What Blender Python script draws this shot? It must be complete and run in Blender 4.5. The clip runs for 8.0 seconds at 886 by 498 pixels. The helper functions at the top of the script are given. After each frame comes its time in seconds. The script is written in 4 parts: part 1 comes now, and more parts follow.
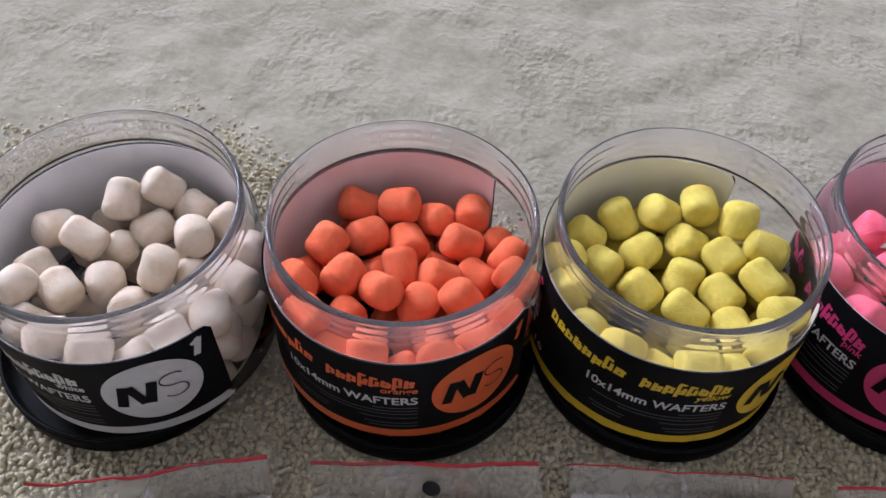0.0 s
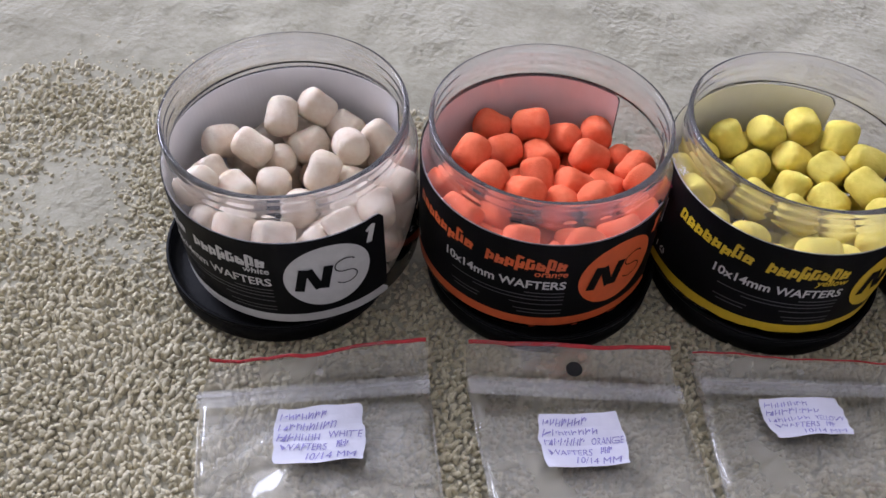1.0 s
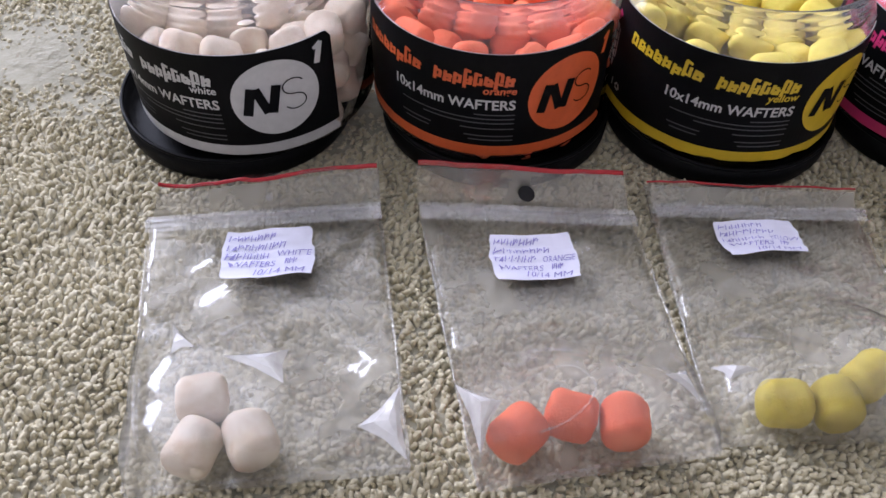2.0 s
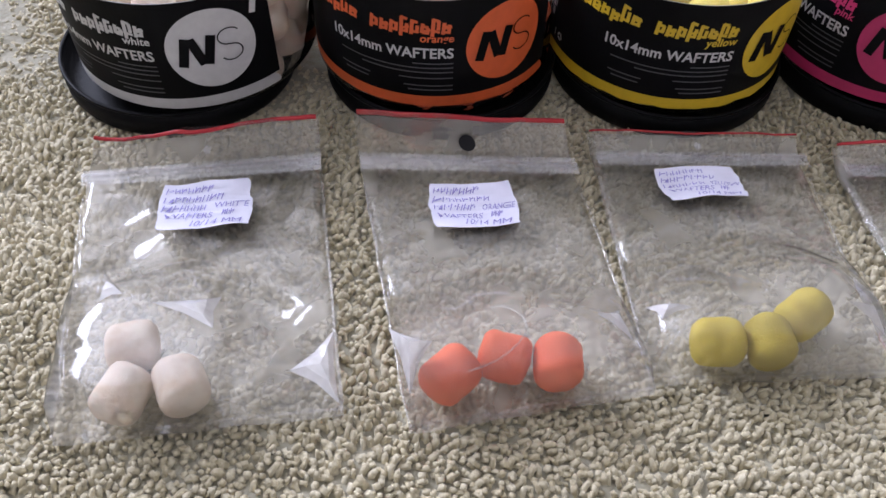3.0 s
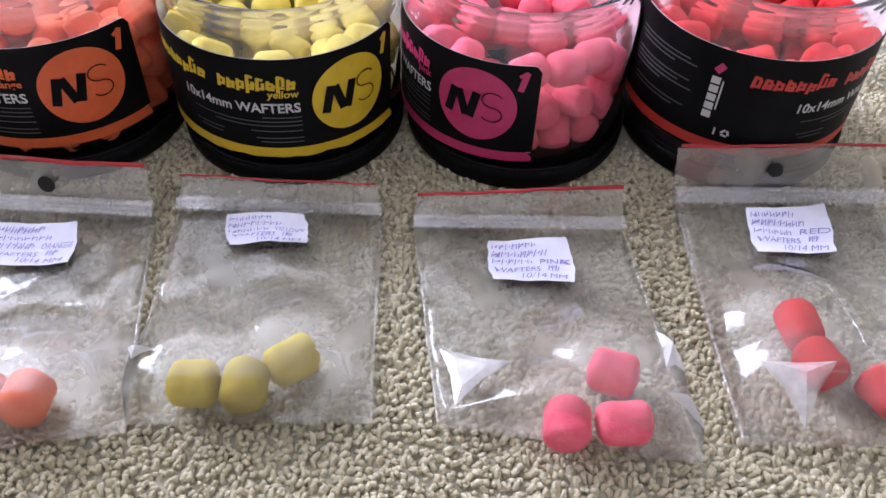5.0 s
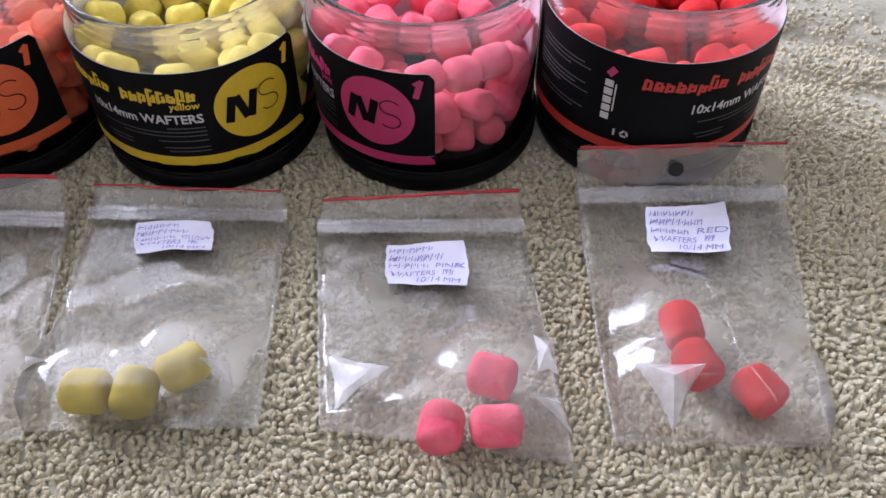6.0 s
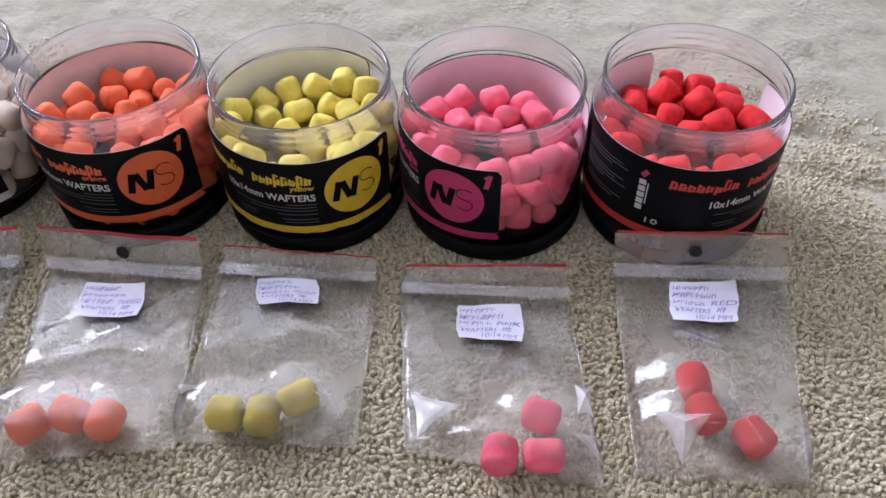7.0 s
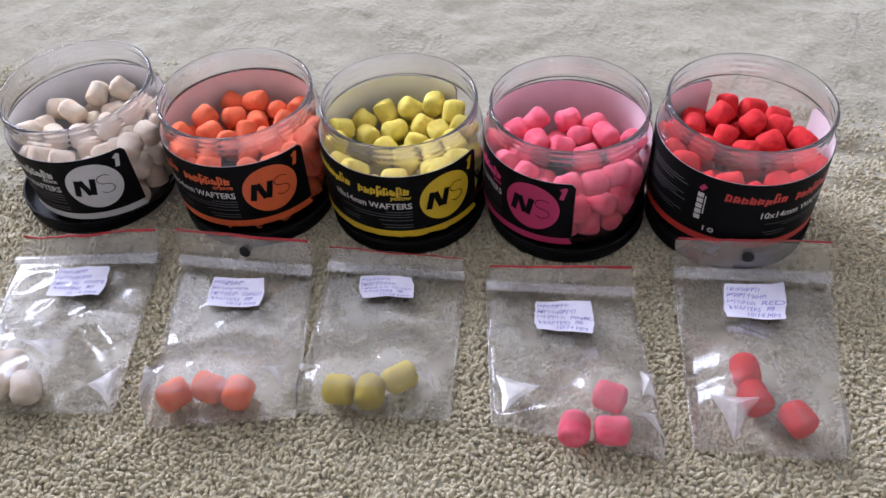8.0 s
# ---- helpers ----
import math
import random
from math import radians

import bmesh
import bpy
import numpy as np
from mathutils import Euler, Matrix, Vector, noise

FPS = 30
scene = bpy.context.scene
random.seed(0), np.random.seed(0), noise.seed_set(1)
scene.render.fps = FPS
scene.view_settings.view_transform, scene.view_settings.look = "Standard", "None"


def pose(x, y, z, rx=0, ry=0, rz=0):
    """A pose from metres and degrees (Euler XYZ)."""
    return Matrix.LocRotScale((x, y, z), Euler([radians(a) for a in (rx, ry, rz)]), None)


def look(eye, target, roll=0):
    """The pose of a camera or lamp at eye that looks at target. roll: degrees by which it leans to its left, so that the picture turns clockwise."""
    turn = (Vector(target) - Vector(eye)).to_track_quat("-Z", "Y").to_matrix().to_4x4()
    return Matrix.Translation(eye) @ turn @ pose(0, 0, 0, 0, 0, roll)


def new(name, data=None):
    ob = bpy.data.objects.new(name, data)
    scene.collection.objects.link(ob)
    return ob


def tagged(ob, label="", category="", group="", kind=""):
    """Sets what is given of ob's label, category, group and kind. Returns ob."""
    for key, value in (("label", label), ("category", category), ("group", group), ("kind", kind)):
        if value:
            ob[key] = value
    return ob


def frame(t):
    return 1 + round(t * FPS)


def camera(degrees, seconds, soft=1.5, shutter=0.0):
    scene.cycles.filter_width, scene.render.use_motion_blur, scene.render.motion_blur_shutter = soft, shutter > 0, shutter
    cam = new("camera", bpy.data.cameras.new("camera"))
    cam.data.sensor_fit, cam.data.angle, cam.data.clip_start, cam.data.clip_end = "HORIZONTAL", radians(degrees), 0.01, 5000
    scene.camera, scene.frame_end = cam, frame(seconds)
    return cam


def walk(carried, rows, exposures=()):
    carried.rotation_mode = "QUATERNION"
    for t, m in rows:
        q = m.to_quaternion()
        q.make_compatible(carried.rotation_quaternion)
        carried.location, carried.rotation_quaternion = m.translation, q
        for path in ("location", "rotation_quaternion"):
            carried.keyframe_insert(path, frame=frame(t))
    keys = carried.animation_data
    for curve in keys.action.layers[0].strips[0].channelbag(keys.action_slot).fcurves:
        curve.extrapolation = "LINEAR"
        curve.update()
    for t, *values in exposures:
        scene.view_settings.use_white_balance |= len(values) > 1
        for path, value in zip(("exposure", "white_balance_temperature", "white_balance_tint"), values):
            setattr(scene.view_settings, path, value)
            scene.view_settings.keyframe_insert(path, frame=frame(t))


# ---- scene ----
cam = camera(53.98, 8.0)
PATH = [
    (0, (0.03126, 0.01049, 0.22204), (0.01559, 0.16921, 0.02952), 3.32),
    (0.5, (0.00649, -0.00771, 0.22167), (-0.00878, 0.15654, 0.03382), 2.77),
    (1, (-0.00351, -0.03671, 0.21696), (-0.01930, 0.12712, 0.02879), 3.57),
    (1.5, (0.00520, -0.06082, 0.19731), (-0.00799, 0.10556, 0.01118), 3.58),
    (1.7, (0.01216, -0.06645, 0.19012), (-0.00488, 0.09998, 0.00435), 2.50),
    (2.8, (0.02348, -0.07920, 0.17212), (0.01041, 0.08435, -0.01650), 3.04),
    (3, (0.03134, -0.07758, 0.17491), (0.01861, 0.08566, -0.01401), 2.68),
    (3.5, (0.05672, -0.07514, 0.18141), (0.04204, 0.08765, -0.00775), 1.62),
    (4, (0.08035, -0.07256, 0.18507), (0.06295, 0.09129, -0.00295), 1.35),
    (4.5, (0.11907, -0.06935, 0.18725), (0.10013, 0.09878, 0.00321), 2.04),
    (5, (0.16011, -0.06407, 0.18614), (0.14032, 0.10592, 0.00390), 2.69),
    (5.2, (0.17131, -0.06319, 0.18765), (0.14989, 0.10573, 0.00461), 2.02),
    (6.3, (0.19821, -0.05489, 0.21187), (0.17194, 0.10631, 0.02259), -0.22),
    (6.5, (0.19589, -0.05939, 0.22835), (0.16966, 0.10071, 0.03814), 0.18),
    (7, (0.19269, -0.09034, 0.25196), (0.15481, 0.07709, 0.07021), -0.52),
    (7.5, (0.19010, -0.11265, 0.26919), (0.14317, 0.05516, 0.08991), -1.89),
    (8, (0.18742, -0.12630, 0.28509), (0.13555, 0.03922, 0.10505), -3.21),
]
walk(cam, [(t, look(eye, target, roll)) for t, eye, target, roll in PATH], exposures=[(0.0, -0.80), (0.8, -0.80), (1.5, -0.44), (3.0, -0.40), (5.0, -0.20), (6.5, -0.40), (8.0, -0.52)])

# ---------------- light ----------------
world = bpy.data.worlds.new("sky_world")
scene.world = world
world.use_nodes = True
_bg = world.node_tree.nodes["Background"]
_sky = world.node_tree.nodes.new("ShaderNodeTexSky")
_sky.sky_type, _sky.sun_disc = "NISHITA", False
_sky.sun_elevation, _sky.sun_rotation = radians(42), radians(-20)
_bg.inputs["Strength"].default_value = 0.12
world.node_tree.links.new(_sky.outputs["Color"], _bg.inputs["Color"])

WIN_X, WIN_Y, WIN_Z = -2.2, (0.85, 2.5), (0.75, 2.42)
_lamp = bpy.data.lights.new("window_light", "AREA")
_lamp.shape, _lamp.size, _lamp.size_y = "RECTANGLE", WIN_Y[1] - WIN_Y[0] - 0.1, WIN_Z[1] - WIN_Z[0] - 0.1
_lamp.energy, _lamp.color = 212.0, (0.735, 0.772, 1.0)
_lamp_ob = new("window_light", _lamp)
_lamp_ob.matrix_world = pose(WIN_X - 0.02, sum(WIN_Y) / 2, sum(WIN_Z) / 2, 90, 0, -90)


# ---------------- materials ----------------
def material(name):
    m = bpy.data.materials.new(name)
    m.use_nodes = True
    t = m.node_tree
    b = t.nodes["Principled BSDF"]
    return m, t.nodes, t.links, b


def noise_tex(nodes, links, scale, detail=3.0, rough=0.55):
    n = nodes.new("ShaderNodeTexNoise")
    n.inputs["Scale"].default_value, n.inputs["Detail"].default_value, n.inputs["Roughness"].default_value = scale, detail, rough
    c = nodes.new("ShaderNodeTexCoord")
    links.new(c.outputs["Object"], n.inputs["Vector"])
    return n


def ramp(nodes, links, fac, stops):
    r = nodes.new("ShaderNodeValToRGB")
    while len(r.color_ramp.elements) < len(stops):
        r.color_ramp.elements.new(0.5)
    for e, (p, c) in zip(r.color_ramp.elements, stops):
        e.position, e.color = p, (*c, 1)
    links.new(fac, r.inputs["Fac"])
    return r


def bump(nodes, links, height, bsdf, strength, distance):
    b = nodes.new("ShaderNodeBump")
    b.inputs["Strength"].default_value, b.inputs["Distance"].default_value = strength, distance
    links.new(height, b.inputs["Height"])
    links.new(b.outputs["Normal"], bsdf.inputs["Normal"])


def scaled(c, k):
    return tuple(min(1.0, v * k) for v in c)


def plain(name, color, roughness=0.5, spread=0.1, scale=300.0, relief=0.0, specular=0.5, metallic=0.0):
    """A painted, printed or moulded surface with faint mottling."""
    m, nodes, links, b = material(name)
    n = noise_tex(nodes, links, scale)
    r = ramp(nodes, links, n.outputs["Fac"], [(0.3, scaled(color, 1 - spread)), (0.7, scaled(color, 1 + spread))])
    links.new(r.outputs["Color"], b.inputs["Base Color"])
    b.inputs["Roughness"].default_value, b.inputs["Specular IOR Level"].default_value = roughness, specular
    b.inputs["Metallic"].default_value = metallic
    if relief:
        bump(nodes, links, n.outputs["Fac"], b, 0.5, relief)
    return m


def pellet_material(name, color, dark):
    """Chalky pressed bait: powdery grain, pits and a slight change from pellet to pellet."""
    m, nodes, links, b = material(name)
    info = nodes.new("ShaderNodeObjectInfo")
    n = noise_tex(nodes, links, 260, 4)
    fine = noise_tex(nodes, links, 1800, 3, 0.7)
    r = ramp(nodes, links, n.outputs["Fac"], [(0.28, dark), (0.6, color)])
    h = nodes.new("ShaderNodeHueSaturation")
    vary = nodes.new("ShaderNodeMapRange")
    vary.inputs["To Min"].default_value, vary.inputs["To Max"].default_value = 0.88, 1.06
    links.new(info.outputs["Random"], vary.inputs["Value"])
    links.new(vary.outputs["Result"], h.inputs["Value"])
    links.new(r.outputs["Color"], h.inputs["Color"])
    links.new(h.outputs["Color"], b.inputs["Base Color"])
    b.inputs["Roughness"].default_value, b.inputs["Specular IOR Level"].default_value = 0.82, 0.2
    b.inputs["Subsurface Weight"].default_value = 0.15
    b.inputs["Subsurface Radius"].default_value = (1.0, 0.6, 0.4)
    b.inputs["Subsurface Scale"].default_value = 0.0012
    mix = nodes.new("ShaderNodeMath")
    mix.operation = "ADD"
    links.new(n.outputs["Fac"], mix.inputs[0])
    links.new(fine.outputs["Fac"], mix.inputs[1])
    bump(nodes, links, mix.outputs[0], b, 0.75, 0.0005)
    return m


def clear_plastic(name):
    """Thin clear moulded plastic: bends what is behind it a little, with a sharp sheen at grazing angles."""
    m, nodes, links, b = material(name)
    nodes.remove(b)
    bend, gloss, mix = nodes.new("ShaderNodeBsdfRefraction"), nodes.new("ShaderNodeBsdfGlossy"), nodes.new("ShaderNodeMixShader")
    bend.inputs["Color"].default_value = (0.985, 0.98, 0.985, 1)
    bend.inputs["IOR"].default_value, bend.inputs["Roughness"].default_value = 1.13, 0.02
    gloss.inputs["Roughness"].default_value = 0.055
    n = noise_tex(nodes, links, 90, 2)
    bp = nodes.new("ShaderNodeBump")
    bp.inputs["Strength"].default_value, bp.inputs["Distance"].default_value = 0.12, 0.0006
    links.new(n.outputs["Fac"], bp.inputs["Height"])
    face = nodes.new("ShaderNodeLayerWeight")
    steep, lift = nodes.new("ShaderNodeMath"), nodes.new("ShaderNodeMath")
    steep.operation, lift.operation = "POWER", "MULTIPLY_ADD"
    steep.inputs[1].default_value = 4.0
    lift.inputs[1].default_value, lift.inputs[2].default_value = 0.55, 0.05
    for node in (bend, gloss, face):
        links.new(bp.outputs["Normal"], node.inputs["Normal"])
    links.new(face.outputs["Facing"], steep.inputs[0])
    links.new(steep.outputs[0], lift.inputs[0])
    links.new(lift.outputs[0], mix.inputs["Fac"])
    # faint cloudiness of the moulded plastic; more at the neck, painting in window reflections
    fog, veil, cloud_and_shine = nodes.new("ShaderNodeBsdfDiffuse"), nodes.new("ShaderNodeBsdfTranslucent"), nodes.new("ShaderNodeMixShader")
    body = nodes.new("ShaderNodeMixShader")
    fog.inputs["Color"].default_value = veil.inputs["Color"].default_value = (0.92, 0.90, 0.94, 1)
    place, rise, neck = nodes.new("ShaderNodeTexCoord"), nodes.new("ShaderNodeSeparateXYZ"), nodes.new("ShaderNodeMapRange")
    neck.inputs["From Min"].default_value, neck.inputs["From Max"].default_value = 0.049, 0.054
    neck.inputs["To Min"].default_value, neck.inputs["To Max"].default_value = 0.012, 0.08
    links.new(place.outputs["Object"], rise.inputs[0])
    links.new(rise.outputs["Z"], neck.inputs["Value"])
    links.new(neck.outputs["Result"], body.inputs["Fac"])
    links.new(fog.outputs[0], cloud_and_shine.inputs[1])
    links.new(veil.outputs[0], cloud_and_shine.inputs[2])
    links.new(bend.outputs[0], body.inputs[1])
    links.new(cloud_and_shine.outputs[0], body.inputs[2])
    links.new(body.outputs[0], mix.inputs[1])
    links.new(gloss.outputs[0], mix.inputs[2])
    links.new(mix.outputs[0], nodes["Material Output"].inputs["Surface"])
    return m


def film_material(name, haze, wrinkle, milky=(0.84, 0.805, 0.74)):
    """Thin clear polythene: see-through, with a milky haze and a sharp sheen on its folds."""
    m, nodes, links, b = material(name)
    nodes.remove(b)
    out = nodes["Material Output"]
    clear, gloss, milk = nodes.new("ShaderNodeBsdfTransparent"), nodes.new("ShaderNodeBsdfGlossy"), nodes.new("ShaderNodeBsdfDiffuse")
    gloss.inputs["Roughness"].default_value = 0.10
    milk.inputs["Color"].default_value = (*milky, 1)
    clear.inputs["Color"].default_value = (1.0, 1.0, 1.0, 1)
    fres = nodes.new("ShaderNodeFresnel")
    fres.inputs["IOR"].default_value = 1.50
    n = noise_tex(nodes, links, 55, 4, 0.6)
    big = noise_tex(nodes, links, 22, 2, 0.5)
    add = nodes.new("ShaderNodeMath")
    add.operation = "ADD"
    links.new(n.outputs["Fac"], add.inputs[0])
    links.new(big.outputs["Fac"], add.inputs[1])
    bp = nodes.new("ShaderNodeBump")
    bp.inputs["Strength"].default_value, bp.inputs["Distance"].default_value = wrinkle, 0.004
    links.new(add.outputs[0], bp.inputs["Height"])
    for node in (gloss, fres):
        links.new(bp.outputs["Normal"], node.inputs["Normal"])
    # both faces of the sheet reflect
    twice = nodes.new("ShaderNodeMath")
    twice.operation, twice.use_clamp = "MULTIPLY", True
    twice.inputs[1].default_value = 1.45
    links.new(fres.outputs["Fac"], twice.inputs[0])
    m1, m2 = nodes.new("ShaderNodeMixShader"), nodes.new("ShaderNodeMixShader")
    hz = nodes.new("ShaderNodeMapRange")
    hz.inputs["From Min"].default_value, hz.inputs["From Max"].default_value = 0.3, 0.7
    hz.inputs["To Min"].default_value, hz.inputs["To Max"].default_value = haze * 0.5, haze * 1.5
    links.new(n.outputs["Fac"], hz.inputs["Value"])
    links.new(hz.outputs["Result"], m1.inputs["Fac"])
    links.new(clear.outputs[0], m1.inputs[1])
    links.new(milk.outputs[0], m1.inputs[2])
    links.new(twice.outputs[0], m2.inputs["Fac"])
    links.new(m1.outputs[0], m2.inputs[1])
    links.new(gloss.outputs[0], m2.inputs[2])
    links.new(m2.outputs[0], out.inputs["Surface"])
    return m


def felt_material():
    """Brushed-down pile: pebbly where the tufts still show, smooth where they lie flat."""
    m, nodes, links, b = material("carpet_felt")
    cloud = noise_tex(nodes, links, 14, 4)
    tone = ramp(nodes, links, cloud.outputs["Fac"], [(0.3, (0.371, 0.347, 0.262)), (0.7, (0.504, 0.477, 0.372))])
    strand = noise_tex(nodes, links, 260, 5, 0.7)
    fleck = ramp(nodes, links, strand.outputs["Fac"], [(0.32, (0.86, 0.84, 0.80)), (0.62, (1.04, 1.04, 1.05))])
    mul = nodes.new("ShaderNodeMixRGB")
    mul.blend_type = "MULTIPLY"
    mul.inputs["Fac"].default_value = 1.0
    links.new(tone.outputs["Color"], mul.inputs[1])
    links.new(fleck.outputs["Color"], mul.inputs[2])
    links.new(mul.outputs[0], b.inputs["Base Color"])
    b.inputs["Roughness"].default_value, b.inputs["Specular IOR Level"].default_value = 0.95, 0.1
    b.inputs["Sheen Weight"].default_value, b.inputs["Sheen Roughness"].default_value = 0.3, 0.5
    pebble = noise_tex(nodes, links, 370, 2, 0.4)
    patch = noise_tex(nodes, links, 19, 4, 0.6)
    where = nodes.new("ShaderNodeMapRange")
    where.inputs["From Min"].default_value, where.inputs["From Max"].default_value = 0.42, 0.60
    where.inputs["To Min"].default_value, where.inputs["To Max"].default_value = 0.25, 1.0
    links.new(patch.outputs["Fac"], where.inputs["Value"])
    height = nodes.new("ShaderNodeMath")
    height.operation = "MULTIPLY"
    links.new(pebble.outputs["Fac"], height.inputs[0])
    links.new(where.outputs["Result"], height.inputs[1])
    bump(nodes, links, height.outputs[0], b, 0.75, 0.0021)
    return m


def pile_material():
    m, nodes, links, b = material("carpet_pile")
    geo = nodes.new("ShaderNodeNewGeometry")
    cloud = noise_tex(nodes, links, 9, 3)
    fibre = noise_tex(nodes, links, 900, 3, 0.7)
    tuft = ramp(nodes, links, geo.outputs["Random Per Island"], [(0.0, (0.618, 0.543, 0.368)), (0.5, (0.678, 0.608, 0.428)), (1.0, (0.727, 0.663, 0.488))])
    tone = ramp(nodes, links, cloud.outputs["Fac"], [(0.35, (0.90, 0.89, 0.86)), (0.65, (1.0, 1.0, 1.0))])
    mul = nodes.new("ShaderNodeMixRGB")
    mul.blend_type = "MULTIPLY"
    mul.inputs["Fac"].default_value = 1.0
    links.new(tuft.outputs["Color"], mul.inputs[1])
    links.new(tone.outputs["Color"], mul.inputs[2])
    links.new(mul.outputs[0], b.inputs["Base Color"])
    b.inputs["Roughness"].default_value, b.inputs["Specular IOR Level"].default_value = 0.9, 0.15
    b.inputs["Sheen Weight"].default_value, b.inputs["Sheen Roughness"].default_value = 0.35, 0.5
    bump(nodes, links, fibre.outputs["Fac"], b, 0.6, 0.0007)
    return m


MAT = {
    "clear": clear_plastic("clear_jar_plastic"),
    "film": film_material("bag_film", 0.05, 0.05),
    "under": film_material("bag_under_film", 0.27, 0.03, (0.85, 0.80, 0.67)),
    "zip": film_material("zip_film", 0.21, 0.01, (0.90, 0.89, 0.90)),
    # extra milky white stands in for the bright glints on crumpled folds
    "fold": film_material("glint_hazed_fold", 0.46, 0.10, (0.92, 0.90, 0.90)),
    "crease": film_material("creased_film", 0.20, 0.05),
    "pile": pile_material(),
    "felt": felt_material(),
    "backing": plain("carpet_backing", (0.52, 0.45, 0.33), 0.95, 0.2, 400, 0.001, 0.1),
    "lid": plain("black_lid_plastic", (0.004, 0.004, 0.0045), 0.5, 0.3, 900, 0.0001, 0.10),
    "black": plain("black_label_print", (0.0042, 0.0042, 0.0048), 0.5, 0.15, 200, 0.0, 0.09),
    "silver": plain("pale_print", (0.55, 0.54, 0.53), 0.5, 0.05, 400),
    "grey": plain("fine_print", (0.07, 0.07, 0.075), 0.5, 0.1, 900),
    "paper": plain("slip_paper", (0.80, 0.79, 0.90), 0.8, 0.04, 160, 0.0003, 0.2),
    "ink": plain("violet_ink", (0.30, 0.27, 0.58), 0.6, 0.25, 700),
    "redline": plain("red_bag_line", (0.50, 0.022, 0.03), 0.4, 0.12, 300),
    # near-black paint for the dark view through an uncut hanging hole
    "hole": plain("painted_dark_hole", (0.008, 0.008, 0.009), 0.8, 0.2, 500),
    "wall": plain("wall_paint", (0.66, 0.64, 0.61), 0.9, 0.03, 6, 0.002, 0.2),
    "ceiling": plain("ceiling_paint", (0.87, 0.86, 0.85), 0.9, 0.02, 5, 0.002, 0.2),
    "floor": plain("floor_boards", (0.42, 0.32, 0.23), 0.5, 0.25, 7, 0.001, 0.4),
    "frame": plain("window_paint", (0.80, 0.80, 0.79), 0.4, 0.03, 20),
}
COLOURS = {
    # pellet colour, darker tone, label colour
    "white": ((0.84, 0.72, 0.58), (0.74, 0.585, 0.43), (0.62, 0.58, 0.56)),
    "orange": ((0.95, 0.21, 0.10), (0.86, 0.15, 0.06), (0.68, 0.115, 0.03)),
    "yellow": ((0.86, 0.71, 0.165), (0.72, 0.57, 0.10), (0.62, 0.42, 0.02)),
    "pink": ((0.98, 0.185, 0.26), (0.90, 0.12, 0.19), (0.50, 0.03, 0.125)),
    "red": ((0.82, 0.045, 0.05), (0.62, 0.02, 0.03), (0.52, 0.035, 0.027)),
}
for _k, (_a, _b, _c) in COLOURS.items():
    MAT["bait_" + _k] = pellet_material(_k + "_bait", _a, _b)
    # white label reverses, with light bounced off the pellets mixed into their colour
    MAT["reverse_" + _k] = plain(_k + "_bounce_label_reverse", {"white": (0.90, 0.89, 0.90), "orange": (0.90, 0.76, 0.74), "yellow": (0.90, 0.88, 0.78), "pink": (0.90, 0.74, 0.79), "red": (0.88, 0.82, 0.85)}[_k], 0.6, 0.03, 120)
    MAT["print_" + _k] = plain(_k + "_label_print", _c, 0.45, 0.06, 300)


# ---------------- mesh helpers ----------------
def mesh_of(name, verts, faces, mat, smooth=True):
    me = bpy.data.meshes.new(name)
    me.from_pydata([tuple(v) for v in verts], [], [tuple(f) for f in faces])
    me.update()
    if smooth:
        me.polygons.foreach_set("use_smooth", [True] * len(me.polygons))
    me.materials.append(mat)
    return me


def part(name, me, parent, label=""):
    ob = new(name, me)
    ob.parent = parent
    return tagged(ob, label) if label else ob


def thing(name, m, label, category, group="", kind=""):
    ob = new(name)
    ob.empty_display_size = 0.01
    ob.matrix_world = m
    return tagged(ob, label, category, group, kind)


def lathe(profile, n=72):
    """Verts and faces of a closed profile (r, z) turned round z; points on the axis share one vertex."""
    verts, faces, rings = [], [], []
    for r, z in profile:
        if r < 1e-6:
            rings.append([len(verts)] * n)
            verts.append((0, 0, z))
        else:
            rings.append(list(range(len(verts), len(verts) + n)))
            verts += [(r * math.cos(2 * math.pi * i / n), r * math.sin(2 * math.pi * i / n), z) for i in range(n)]
    for a, b in zip(rings, rings[1:]):
        for i in range(n):
            j = (i + 1) % n
            q = [a[i], a[j], b[j], b[i]]
            q = [v for k, v in enumerate(q) if v not in q[:k]]
            if len(q) > 2:
                faces.append(q)
    return verts, faces


def box(x0, x1, y0, y1, z0, z1):
    v = [(x, y, z) for z in (z0, z1) for y in (y0, y1) for x in (x0, x1)]
    f = [(0, 2, 3, 1), (4, 5, 7, 6), (0, 1, 5, 4), (1, 3, 7, 5), (3, 2, 6, 7), (2, 0, 4, 6)]
    return v, f


def joined(*pieces):
    verts, faces = [], []
    for v, f in pieces:
        k = len(verts)
        verts += list(v)
        faces += [tuple(i + k for i in q) for q in f]
    return verts, faces


def lettering(text, size, shear=0.0, bold=0.0):
    """Flat letter shapes of the built-in font: verts in the xy plane, and faces."""
    cu = bpy.data.curves.new("letters", "FONT")
    cu.body, cu.size, cu.shear, cu.resolution_u = text, size, shear, 3
    cu.offset = bold * size
    ob = new("letters", cu)
    bpy.context.view_layer.update()
    me = bpy.data.meshes.new_from_object(ob.evaluated_get(bpy.context.evaluated_depsgraph_get()))
    v, f = [tuple(p.co) for p in me.vertices], [tuple(p.vertices) for p in me.polygons]
    bpy.data.objects.remove(ob)
    bpy.data.curves.remove(cu)
    bpy.data.meshes.remove(me)
    return v, f


